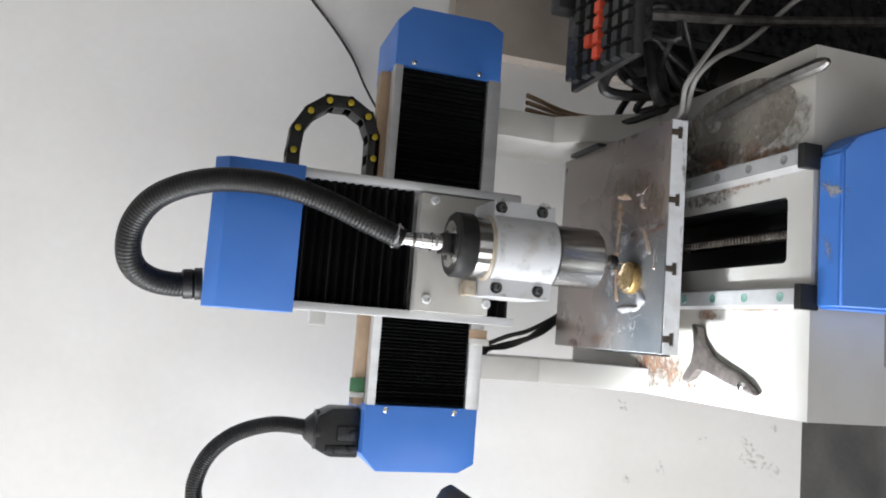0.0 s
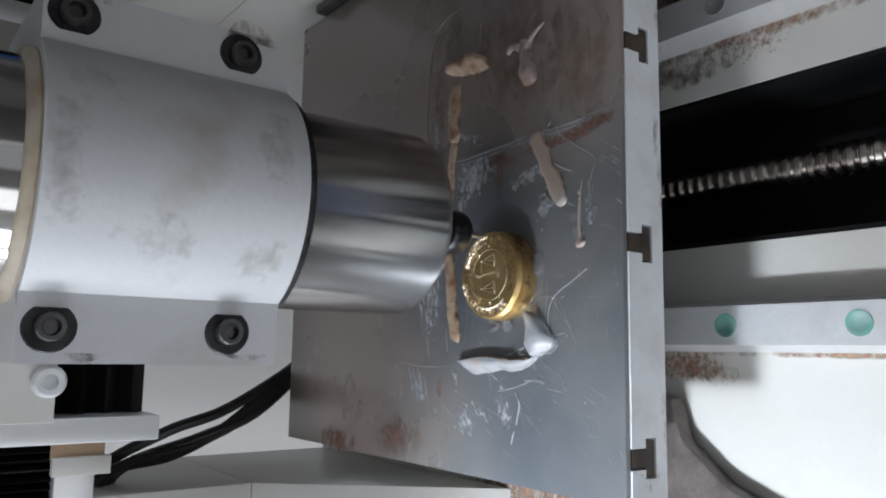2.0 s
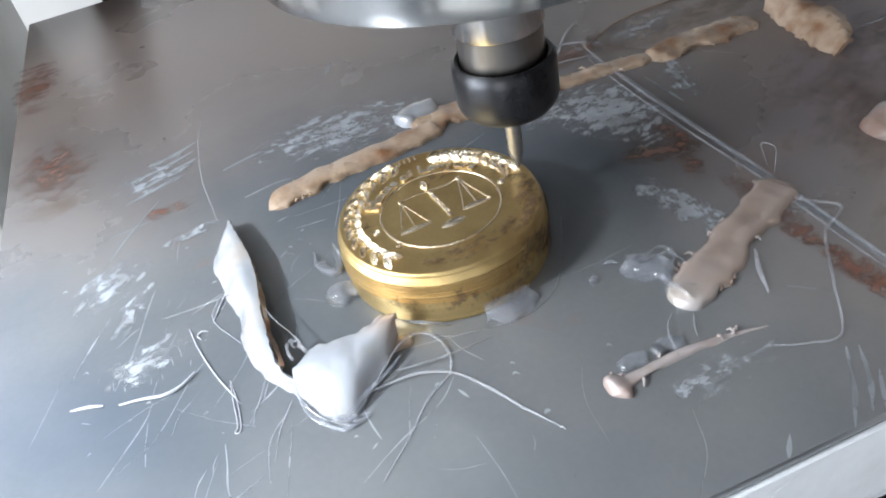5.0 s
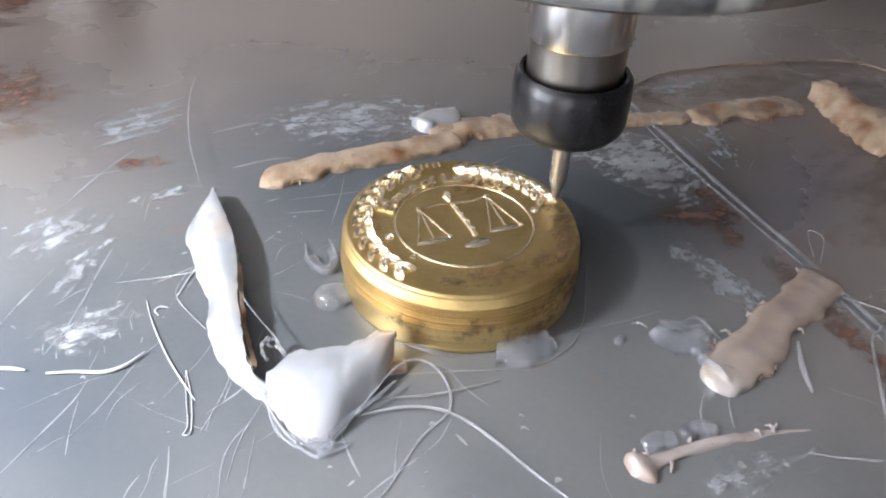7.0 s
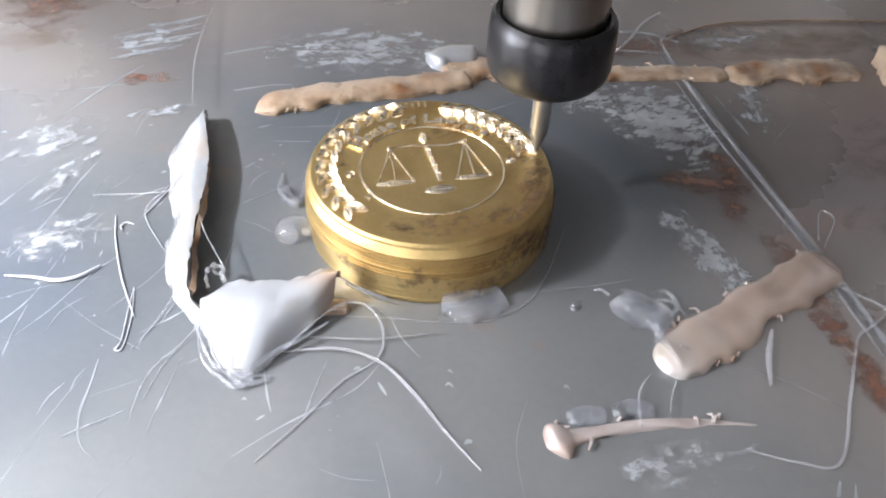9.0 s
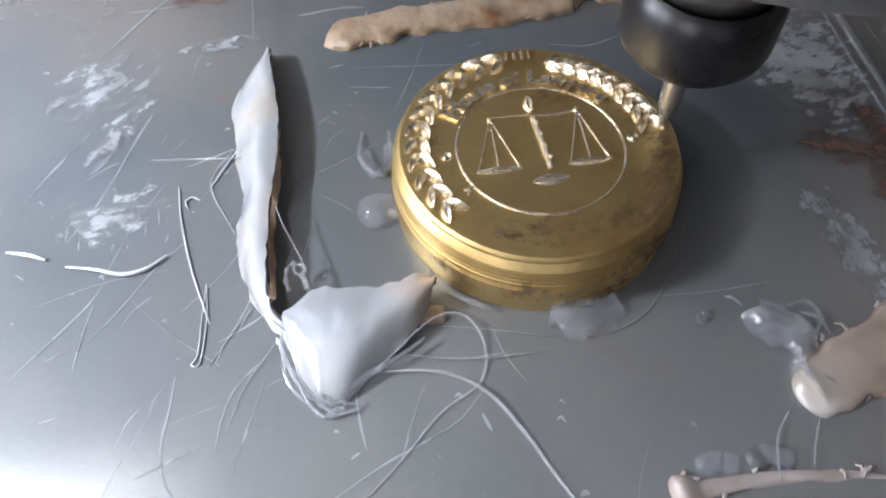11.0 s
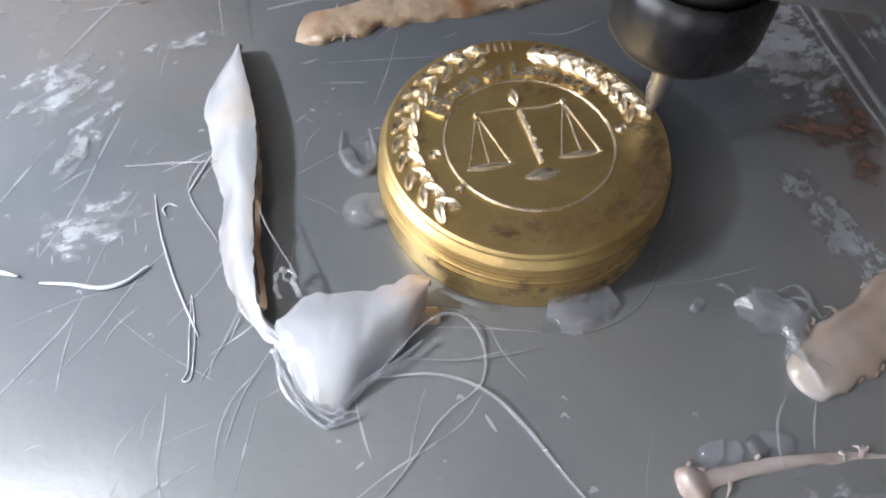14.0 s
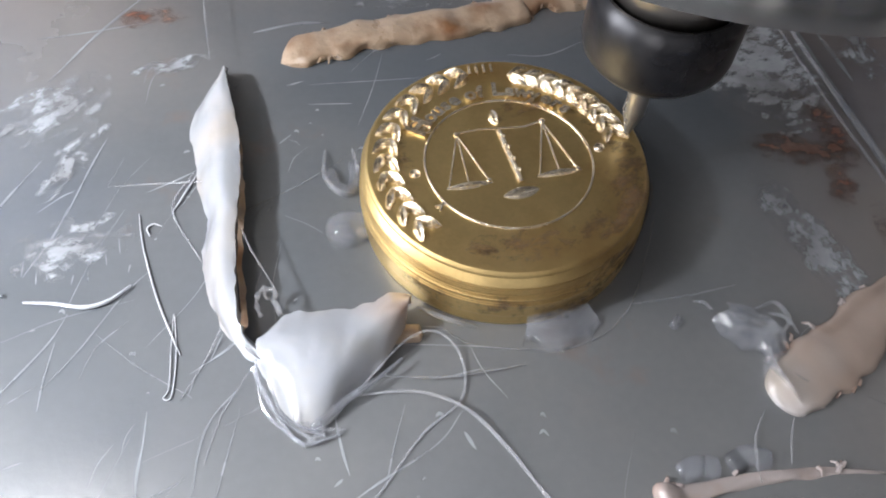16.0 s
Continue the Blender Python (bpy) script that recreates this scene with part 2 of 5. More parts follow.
# ---- mesh helpers; all lengths below are in centimetres
def bm_box(x0, x1, y0, y1, z0, z1, bevel=0.0):
    bm = bmesh.new()
    bmesh.ops.create_cube(bm, size=1)
    for v in bm.verts:
        v.co = Vector(((x0 + x1) / 2 + v.co.x * (x1 - x0), (y0 + y1) / 2 + v.co.y * (y1 - y0), (z0 + z1) / 2 + v.co.z * (z1 - z0)))
    if bevel:
        bmesh.ops.bevel(bm, geom=bm.edges[:], offset=bevel, segments=2, affect="EDGES", profile=0.6)
    return bm


def bm_lathe(profile, origin=(0, 0, 0), axis=(0, 0, 1), seg=48):
    """A turned body: profile of (radius, height) along axis."""
    bm = bmesh.new()
    q = Vector((0, 0, 1)).rotation_difference(Vector(axis).normalized())
    rings = []
    for r, hgt in profile:
        rings.append([bm.verts.new(Vector(origin) + q @ Vector((r * math.cos(2 * math.pi * k / seg), r * math.sin(2 * math.pi * k / seg), hgt))) for k in range(seg)] if r > 1e-6
                     else [bm.verts.new(Vector(origin) + q @ Vector((0, 0, hgt)))])
    for a, b in zip(rings, rings[1:]):
        for k in range(seg):
            f = [a[k % len(a)], a[(k + 1) % len(a)], b[(k + 1) % len(b)], b[k % len(b)]]
            f = list(dict.fromkeys(f))
            if len(f) > 2:
                bm.faces.new(f)
    for ring, flip in ((rings[0], True), (rings[-1], False)):
        if len(ring) > 2:
            bm.faces.new(ring[::-1] if flip else ring)
    bmesh.ops.recalc_face_normals(bm, faces=bm.faces[:])
    return bm


def bm_prism(poly, axis, a, b, bevel=0.0):
    """A polygon (in the two other axes, in order) drawn out along axis from a to b."""
    bm = bmesh.new()
    def at(u, v, w):
        return {"x": (w, u, v), "y": (u, w, v), "z": (u, v, w)}[axis]
    va = [bm.verts.new(at(u, v, a)) for u, v in poly]
    vb = [bm.verts.new(at(u, v, b)) for u, v in poly]
    n = len(poly)
    caps = [bm.faces.new(va[::-1]), bm.faces.new(vb)]
    for k in range(n):
        bm.faces.new([va[k], va[(k + 1) % n], vb[(k + 1) % n], vb[k]])
    bmesh.ops.recalc_face_normals(bm, faces=bm.faces[:])
    if bevel:
        bmesh.ops.bevel(bm, geom=bm.edges[:], offset=bevel, segments=2, affect="EDGES", profile=0.6)
    return bm


def smooth_line(pts, per=8):
    """Catmull-Rom through pts; each point a tuple of any length."""
    p = [np.array(q, float) for q in pts]
    p = [2 * p[0] - p[1]] + p + [2 * p[-1] - p[-2]]
    out = []
    for a, b, c, d in zip(p, p[1:], p[2:], p[3:]):
        for k in range(per):
            t = k / per
            out.append(0.5 * (2 * b + (c - a) * t + (2 * a - 5 * b + 4 * c - d) * t * t + (3 * b - 3 * c + d - a) * t ** 3))
    return out + [p[-2]]


def bm_tube(pts, radius, seg=10, squash=1.0):
    """A tube along pts; radius: a number or a function of the way along (0 to 1). squash flattens it vertically."""
    bm = bmesh.new()
    pts = [Vector(q[:3]) for q in pts]
    n = len(pts)
    rings, side = [], None
    for k in range(n):
        d = (pts[min(k + 1, n - 1)] - pts[max(k - 1, 0)]).normalized()
        if side is None:
            side = d.cross(Vector((0, 0, 1)) if abs(d.z) < 0.9 else Vector((1, 0, 0))).normalized()
        side = (side - d * side.dot(d)).normalized()
        up = side.cross(d)
        r = radius(k / (n - 1)) if callable(radius) else radius
        ring = []
        for j in range(seg):
            a = 2 * math.pi * j / seg
            off = side * math.cos(a) * r + up * math.sin(a) * r
            off.z *= squash
            ring.append(bm.verts.new(pts[k] + off))
        rings.append(ring)
    for a, b in zip(rings, rings[1:]):
        for j in range(seg):
            bm.faces.new([a[j], a[(j + 1) % seg], b[(j + 1) % seg], b[j]])
    bm.faces.new(rings[0][::-1])
    bm.faces.new(rings[-1])
    bmesh.ops.recalc_face_normals(bm, faces=bm.faces[:])
    return bm


def join(*parts_):
    """One bmesh out of several."""
    out = bmesh.new()
    for bm in parts_:
        me = bpy.data.meshes.new("tmp")
        bm.to_mesh(me)
        bm.free()
        out.from_mesh(me)
        bpy.data.meshes.remove(me)
    return out


def roughen(bm, amount, size, seed=0):
    for v in bm.verts:
        v.co += noise.noise_vector(v.co / size + Vector((seed * 7.3, 1.7, 0))) * amount
    return bm


def mesh_of(name, bm, material, angle=38):
    bm.transform(Matrix.Scale(C, 4))
    me = bpy.data.meshes.new(name)
    bm.to_mesh(me)
    bm.free()
    me.materials.append(material)
    me.polygons.foreach_set("use_smooth", [True] * len(me.polygons))
    me.set_sharp_from_angle(angle=radians(angle))
    return me


def thing(name, at, label, category, group="", kind=""):
    """An empty at the base of a thing, to hold its parts."""
    ob = new(name)
    ob.empty_display_size = 0.02
    ob.location = [v * C for v in at]
    return tagged(ob, label, category, group, kind)


def part(name, bm, material, parent, label="", angle=38):
    ob = new(name, mesh_of(name, bm, material, angle))
    ob.parent = parent
    top, base = parent, Vector(parent.location)
    while top.parent:
        top = top.parent
        base = Vector(top.location)
    if parent is top:
        ob.matrix_parent_inverse = Matrix.Translation(-base)
    return tagged(ob, label)


def solo(name, bm, material, label, category, group="", kind="", angle=38):
    return tagged(new(name, mesh_of(name, bm, material, angle)), label, category, group, kind)


def cap_screw(parent, x, y, z, r=0.45, depth=0.5, washer=True, axis=(0, -1, 0), name="cap_screw", material=None):
    """A socket-head screw whose head stands proud along axis."""
    prof = [(r * 1.05, 0), (r, 0.1), (r, depth - 0.06), (r * 0.9, depth), (r * 0.6, depth), (r * 0.55, depth - 0.05), (r * 0.5, depth - 0.28), (0, depth - 0.28)]
    head = part(name, bm_lathe(prof, (x, y, z), axis, 20), material or SCREWHEAD, parent)
    if washer:
        part("washer", bm_lathe([(r * 1.75, 0), (r * 1.75, 0.1), (r * 1.65, 0.14), (r * 1.0, 0.14)], (x, y, z), axis, 24), BLACKM, head)
    return head


# ---- the room
ROOM = (-300, 190, -150, 50, -73, 180)


def room():
    x0, x1, y0, y1, z0, z1 = ROOM
    def slab(name, label, category, m, *b):
        return solo(name, bm_box(*b), m, label, category, kind="structure")
    slab("floor", "dark grimy concrete floor", "floor", FLOOR, x0 - 10, x1 + 10, y0 - 10, y1 + 10, z0 - 8, z0)
    slab("ceiling", "plain grey painted ceiling", "ceiling", CEIL, x0 - 10, x1 + 10, y0 - 10, y1 + 10, z1, z1 + 8)
    slab("wall_north", "white plastered wall with stains and pits low down", "wall", WALL, x0, x1, y1, y1 + 10, z0, z1)
    def pierced(name, label, m, axis, a, b, u0, u1, holes, lo, hi):
        """A wall along u with openings (each from, to) between heights lo and hi."""
        def box(ua, ub, za, zb):
            return bm_box(a, b, ua, ub, za, zb) if axis == "x" else bm_box(ua, ub, a, b, za, zb)
        parts_ = [box(u0, u1, z0, lo), box(u0, u1, hi, z1)]
        edges = [u0] + [v for hole in holes for v in hole] + [u1]
        parts_ += [box(p, q, lo, hi) for p, q in zip(edges[::2], edges[1::2])]
        return solo(name, join(*parts_), m, label, "wall", kind="structure")
    # frames out of view, added only to account for the fill lights
    def window(name, axis, at, ua, ub, lo, hi):
        w = thing(name, (at, (ua + ub) / 2, lo) if axis == "x" else ((ua + ub) / 2, at, lo), "unseen window frame added round a fill light", "window", kind="structure")
        def box(p, q, za, zb):
            return bm_box(at - 3, at + 3, p, q, za, zb, 0.3) if axis == "x" else bm_box(p, q, at - 3, at + 3, za, zb, 0.3)
        part("window_frame", join(box(ua, ua + 2, lo, hi), box(ub - 2, ub, lo, hi), box(ua + 2, ub - 2, lo, lo + 2), box(ua + 2, ub - 2, hi - 2, hi)), GREYW, w)
    # the openings in these two walls are added for the fill lights
    pierced("wall_south", "plain dim grey painted wall with two openings added for fill lights", DIM, "y", y0 - 10, y0, x0, x1, ((-140, -70), (-20, 50)), -63, 57)
    pierced("wall_west", "plain white plastered wall with three openings added for fill lights", WALL, "x", x0 - 10, x0, y0 - 10, y1 + 10, ((-138, -90), (-76, -28), (-14, 34)), -66, 110)
    for k, (ua, ub) in enumerate(((-140, -70), (-20, 50))):
        window("window_%d" % (k + 1), "y", y0 - 6, ua, ub, -63, 57)
    for k, (ua, ub) in enumerate(((-138, -90), (-76, -28), (-14, 34))):
        window("window_%d" % (k + 3), "x", x0 - 6, ua, ub, -66, 110)
    slab("wall_east", "plain dim grey painted wall", "wall", DIM, x1, x1 + 10, y0 - 10, y1 + 10, z0, z1)


room()


# ---- machine base with its posts, rails, screw and front cover
def machine_base():
    base = thing("engraving_machine", (5.4, 5, -20.7), "white enamelled cast machine base with rust stains and guide rails", "milling machine")
    # casting: a trough in the top for the screw, arched feet in front
    sx0, sx1 = 1.8, 9.5
    prof = [(-15.6, -20.7), (-9.8, -20.7), (-9.0, -19.2), (19.8, -19.2), (20.6, -20.7), (26.4, -20.7), (26.4, -8.9), (sx1, -8.9), (sx1, -15), (sx0, -15), (sx0, -8.9), (-15.6, -8.9)]
    part("casting", bm_prism(prof, "y", -17.9, 34), WHITE, base)
    front = [(-15.6, -20.7), (-9.8, -20.7), (-9.0, -19.2), (19.8, -19.2), (20.6, -20.7), (26.4, -20.7), (26.4, -8.9), (-15.6, -8.9)]
    part("front_beam", bm_prism(front, "y", -21.7, -17.9), WHITE, base)
    # thin black U-shaped sheet over the trough's walls and floor
    part("trough_inner_walls", bm_prism([(sx0 + 0.004, -9.0), (sx0 + 0.004, -14.99), (sx1 - 0.004, -14.99), (sx1 - 0.004, -9.0), (sx1 - 0.25, -9.0), (sx1 - 0.25, -14.6), (sx0 + 0.25, -14.6), (sx0 + 0.25, -9.0)], "y", -17.89, 34), BELLOW, base, "black inner walls of the screw trough")
    for cx, s in ((sx0, 1), (sx1, -1)):
        arc = [(cx + s * (0.7 - 0.7 * math.cos(a)), -17.2 - 0.7 * math.sin(a)) for a in np.linspace(0, math.pi / 2, 7)]
        part("corner_fillet", bm_prism([(cx - s * 0.01, -17.91)] + arc, "z", -9.3, -8.903), WHITE, base)
    for xa, xb in ((-15.55, -12.0), (22.1, 26.35)):
        part("post", bm_prism([(20, 3.7), (34, 3.7), (34, 13.2), (20, 13.2)], "x", xa, xb, 0.15), WHITE, base)
        part("gusset", bm_prism([(9.5, -8.9), (34, -8.9), (34, 3.7), (20, 3.7)], "x", xa, xb, 0.1), WHITE, base)
    for xa, xb in ((-3.4, -1.0), (12.2, 14.6)):
        rail = part("guide_rail", bm_prism([(xa, -8.9), (xa, -8.5), (xa + 0.3, -8.0), (xa + 0.3, -7.3), (xb - 0.3, -7.3), (xb - 0.3, -8.0), (xb, -8.5), (xb, -8.9)], "y", -21.2, 30), ALU, base)
        part("rail_stop", bm_box(xa - 0.2, xb + 0.2, -22.2, -21.2, -9.6, -7.1, 0.15), BLACK, rail)
        for k in range(4):
            part("rail_cap", bm_lathe([(0.55, 0), (0.55, 0.04), (0.4, 0.04), (0.35, 0.01), (0, 0.01)], ((xa + xb) / 2, -18.9 + k * 6, -7.3), seg=18), TEAL if xa < 0 else DULLCAP, rail)
    # ball screw in the trough
    prof = []
    for k in range(70):
        prof += [(0.62, k * 0.62), (0.80, k * 0.62 + 0.16), (0.80, k * 0.62 + 0.42), (0.62, k * 0.62 + 0.56)]
    part("ball_screw", bm_lathe(prof, (5.6, -17.8, -11.4), (0, 1, 0), 20), DARKSCREW, base)
    cover = [(-3.4, -9.3), (13.6, -9.3), (15.3, -11), (16.4, -13.5), (17.2, -19), (17.2, -24), (-3.2, -24)]
    bmc = bm_prism(cover, "y", -29, -21.9, 0.0)
    for v in bmc.verts:
        if v.co.y < -25 and v.co.z > -12:
            v.co.y += 3.6
    bmesh.ops.bevel(bmc, geom=bmc.edges[:], offset=0.35, segments=3, affect="EDGES")
    part("front_cover", bmc, BLUE, base, "scuffed blue sheet-metal motor cover")
    # long dark bar with a tapered front end along the east of the base
    part("dark_bar", bm_tube([(23.5, -24.4, -8.1), (23.35, -23.6, -7.9), (23.2, -17, -7.9), (22.3, -8.5, -7.9), (21.9, -5.6, -7.9)], lambda t: 0.8 if t > 0.2 else 0.35 + 2.2 * t, 8), DSTEEL, base)
    part("round_plug", bm_lathe([(0, 0.9), (0.5, 0.9), (0.6, 0.8), (1.1, 0.8), (1.25, 0.6), (1.25, 0)], (21.4, -3.9, -8.9), seg=28), GREYP, base)
    return base


machine_base()
# a plain dark stand carries the base
solo("machine_stand", bm_box(-13, 24, -16, 32, -73, -20.7, 0.4), TAUPE, "dark steel stand under the machine base", "stand")


# ---- work table
def work_table():
    bed = thing("work_table", (5.2, 7, -8.9), "aluminium slotted work table under a scuffed grey board", "work table")
    x0, x1, y0, y1 = -9.65, 20.0, -7.15, 22.6
    slots = [-7.75, 1.0, 9.7, 18.4]
    poly = [(x0, -2.45), (x1, -2.45), (x1, -0.25)]
    for s in slots[::-1]:
        poly += [(s + 0.42, -0.25), (s + 0.42, -1.1), (s + 0.8, -1.1), (s + 0.8, -1.75), (s - 0.8, -1.75), (s - 0.8, -1.1), (s - 0.42, -1.1), (s - 0.42, -0.25)]
    poly += [(x0, -0.25)]
    part("slotted_plate", bm_prism(poly, "y", y0, y1), ALUW, bed)
    for q in slots:
        nut = [(q + 0.36, -0.32), (q + 0.36, -1.16), (q + 0.72, -1.16), (q + 0.72, -1.68), (q - 0.72, -1.68), (q - 0.72, -1.16), (q - 0.36, -1.16), (q - 0.36, -0.32)]
        part("slot_nut", bm_prism(nut, "y", y0 + 0.05, y0 + 2.5, 0.04), OLDNUT, bed)
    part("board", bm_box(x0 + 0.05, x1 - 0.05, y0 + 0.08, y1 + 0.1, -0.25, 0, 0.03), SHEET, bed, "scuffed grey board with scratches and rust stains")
    part("carriage", bm_box(-6, 17, 0, 18, -7.2, -2.46, 0.1), BLACKM, bed)
    part("stop_bar", bm_box(20.01, 20.6, 10.8, 19.6, -0.8, 0.7, 0.05), BLACK, bed)
    part("fixing_tab", bm_box(-9.95, -9.66, -4, 12, -3.4, -1.4, 0.05), BLACK, bed)
    return bed


work_table()


# ---- gantry beam
def bellows(name, parent, horizontal, lo, hi, a0, a1, front, depth, folds):
    """A folded cover: folds run across from lo to hi, stacked between a0 and a1."""
    prof = []
    for k in range(folds):
        s = (a1 - a0) / folds
        prof += [(a0 + k * s, front), (a0 + (k + 0.42) * s, front - depth * 0.5 + depth * 0.1 * math.sin(k * 2.1)), (a0 + (k + 0.55) * s, front - depth * 0.5)]
    prof += [(a1, front), (a1, front + 1), (a0, front + 1)]
    bm = bm_prism([(f, a) for a, f in prof] if not horizontal else prof, "x" if not horizontal else "z", lo, hi)
    return part(name, bm, BELLOW, parent, angle=20)


def gantry():
    g = thing("gantry", (5.2, 26, 13.2), "cross gantry with blue end covers and black bellows", "gantry")
    part("beam", bm_box(-20, 30.8, 21.6, 33, 13.3, 30, 0.1), ALU, g)
    for za, zb, m in ((28.95, 30.2, ALU), (13.2, 15.3, ALU)):
        part("edge_rail", bm_box(-20.2, 30.6, 19.8, 21.6, za, zb, 0.12), m, g)
    bellows("bellows", g, True, 15.3, 28.95, -20, -6.5, 21.2, 1.5, 26)
    bellows("bellows", g, True, 15.3, 28.95, 9.5, 30.5, 21.2, 1.2, 30)
    for s in (-1, 1):
        mid = 5.1
        poly = [(25.2, 13.4), (33.2, 13.4), (34.5, 15.8), (34.5, 28.2), (32.2, 30.3), (25.2, 30.3)]
        cover = part("end_cover", bm_prism([(mid + s * u, v) for u, v in poly], "y", 19.7, 33, 0.15), BLUE, g, "blue sheet-metal end cover")
        for z in (17.0, 27.4):
            part("dome_screw", bm_lathe([(0.42, 0), (0.4, 0.18), (0.25, 0.32), (0, 0.36)], (mid + s * 25.8, 19.7, z), (0, -1, 0), 16), STEEL, cover)
    board = part("top_board", bm_box(-20.5, 30, 23, 25.5, 30, 31.6, 0.05), TAN, g, "tan board along the top of the beam")
    part("circuit_piece", bm_box(-18.6, -16.6, 22.6, 23, 30.2, 32.3, 0.05), GREEN, board)
    part("label_tab", bm_box(-19.4, -18.7, 22.6, 23, 30.2, 32.2, 0.03), WHITE, board)
    stop = part("limit_stop", bm_box(-9.8, -8.3, 19.2, 19.8, 12.9, 15.6, 0.05), TAN, g)
    part("stop_tab", bm_box(-10.6, -9.6, 18.9, 19.5, 12.6, 15.6, 0.05), WHITE, stop)
    return g


gantry()


# ---- Z axis with mounting plate
def z_axis():
    z = thing("z_axis", (1.4, 12, 13.8), "vertical slide with aluminium sides, black bellows and a blue top cover", "machine slide")
    part("housing", bm_box(-7.2, 10.1, 9.5, 19.2, 13.9, 43.3, 0.1), ALU, z)
    for xa, xb in ((-7.55, -6.5), (9.3, 10.4)):
        part("side_rail", bm_box(xa, xb, 7.0, 11, 13.8, 43.3, 0.1), ALU, z)
    bellows("bellows", z, False, -6.5, 9.3, 28.4, 43.3, 9.0, 2.2, 13)
    bellows("bellows", z, False, -6.5, 9.3, 13.9, 18.4, 9.4, 1.0, 4)
    cover = [(6.3, 43.35), (6.3, 52.6), (8.0, 54.25), (18.5, 54.25), (18.5, 43.35)]
    part("top_cover", bm_prism(cover, "x", -8.0, 10.45, 0.12), BLUE, z, "blue sheet-metal top cover")
    part("bumper", bm_box(-9.3, -7.6, 8, 9.6, 39, 41, 0.15), WHITE, z)
    plate = part("mounting_plate", bm_prism([(-6.5, 28.3), (-6.5, 18.4), (-4.2, 18.4), (-4.2, 12.7), (7.6, 12.7), (8.7, 18.1), (8.7, 28.3)], "y", 5.0, 7.4, 0.06), WHITE, z, "white painted mounting plate")
    for x, zz in ((7.9, 26.7), (-4.9, 26.85), (-4.95, 18.7)):
        part("plate_screw", bm_lathe([(0.62, -0.02), (0.62, 0.25), (0.5, 0.45), (0.3, 0.45), (0.27, 0.2), (0, 0.2)], (x, 5.0, zz), (0, -1, 0), 18), ALU, plate)
    return z


z_axis()

# ---- spindle, its clamp, collet and cutter
SX, SY = 1.86, 0.2


def spindle():
    s = thing("spindle", (SX, SY, 1.1), "polished steel milling spindle with black rear cap and collet", "spindle")
    part("body", bm_lathe([(0, 6.0), (3.55, 6.0), (3.8, 6.12), (3.92, 6.4), (3.92, 21.2), (3.8, 21.2), (3.8, 23.1), (0, 23.1)], (SX, SY, 0), seg=128), TURNED, s)
    part("seal_ring", roughen(bm_lathe([(4.12, 20.95), (4.16, 21.08), (4.05, 21.25), (3.95, 21.35), (3.85, 21.4), (0, 21.4)], (SX, SY, 0), seg=96), 0.05, 0.7, 3), CREAM, s, "cream filler bead round the spindle")
    cap = part("rear_cap", bm_lathe([(3.9, 23.1), (4.05, 23.3), (4.05, 25.3), (3.8, 25.6), (0, 25.6)], (SX, SY, 0), seg=64), BLACK, s)
    part("cap_face", bm_lathe([(2.9, 25.6), (2.9, 25.75), (0, 25.75)], (SX, SY, 0), seg=48), STEEL, cap)
    for k in range(4):
        a = math.pi / 4 + k * math.pi / 2
        part("cap_screw", bm_lathe([(0.35, 25.75), (0.35, 25.9), (0, 25.9)], (SX + 2.2 * math.cos(a), SY + 2.2 * math.sin(a), 0), seg=14), DSTEEL, cap)
    part("socket", bm_box(SX - 1.25, SX + 1.25, SY - 1.25, SY + 1.25, 25.75, 27.0, 0.2), BLACK, s)
    plug = part("cable_plug", bm_lathe([(0.95, 27.0), (0.95, 27.4), (1.15, 27.45), (1.15, 27.6), (1.09, 27.65), (1.15, 27.7), (1.09, 27.8), (1.15, 27.85), (1.09, 27.95), (1.15, 28.0), (1.15, 28.3), (0.95, 28.4), (0.95, 28.7), (1.05, 28.75), (1.05, 29.5), (0.95, 29.6), (0.92, 30.4), (0.75, 31.7), (0, 31.7)], (SX, SY - 0.3, 0), seg=32), STEEL, s, "chrome threaded cable plug")
    part("clamp_ring", bm_lathe([(0.95, 30.3), (0.95, 30.7), (0.7, 30.75)], (SX, SY - 0.3, 0), seg=24), DSTEEL, plug)
    part("nose", bm_lathe([(0.95, 6.0), (0.95, 5.75), (0.83, 5.68), (0.83, 4.34), (0.81, 4.3), (0, 4.3)], (SX, SY, 0), seg=64), STEEL, s)
    part("nose_shank", bm_lathe([(0.80, 4.3), (0.79, 4.26), (0.79, 3.0), (0, 3.0)], (SX, SY, 0), seg=64), STAINED, s, "stained steel shank above the collet")
    nut = [(0.77, 3.6), (0.84, 3.72), (0.90, 3.74), (0.96, 3.66), (0.98, 3.5), (0.98, 2.95), (0.95, 2.82), (0.84, 2.68), (0.6, 2.62), (0.25, 2.62), (0.2, 2.72), (0, 2.72)]
    part("collet_nut", bm_lathe(nut, (SX, SY, 0), seg=64), BLACKM, s, "blackened steel collet nut")
    part("cutter", bm_lathe([(0.155, 2.7), (0.155, 1.62), (0.03, 1.17), (0, 1.165)], (SX, SY, 0), seg=24), CARBIDE, s, "tapered carbide engraving cutter")
    # added dark ring: the shade on the clamp's lower edge, made as a shape
    part("clamp_shade_ring", bm_lathe([(3.93, 12.78), (4.35, 12.78), (4.37, 12.7), (4.35, 12.46), (4.28, 12.42), (3.93, 12.42)], (SX, SY, 0), seg=96), BLACKM, s, "dark ring standing in for shade under the clamp")
    c = thing("spindle_clamp", (SX, 2, 12.7), "white painted spindle clamp with four socket screws", "clamp")
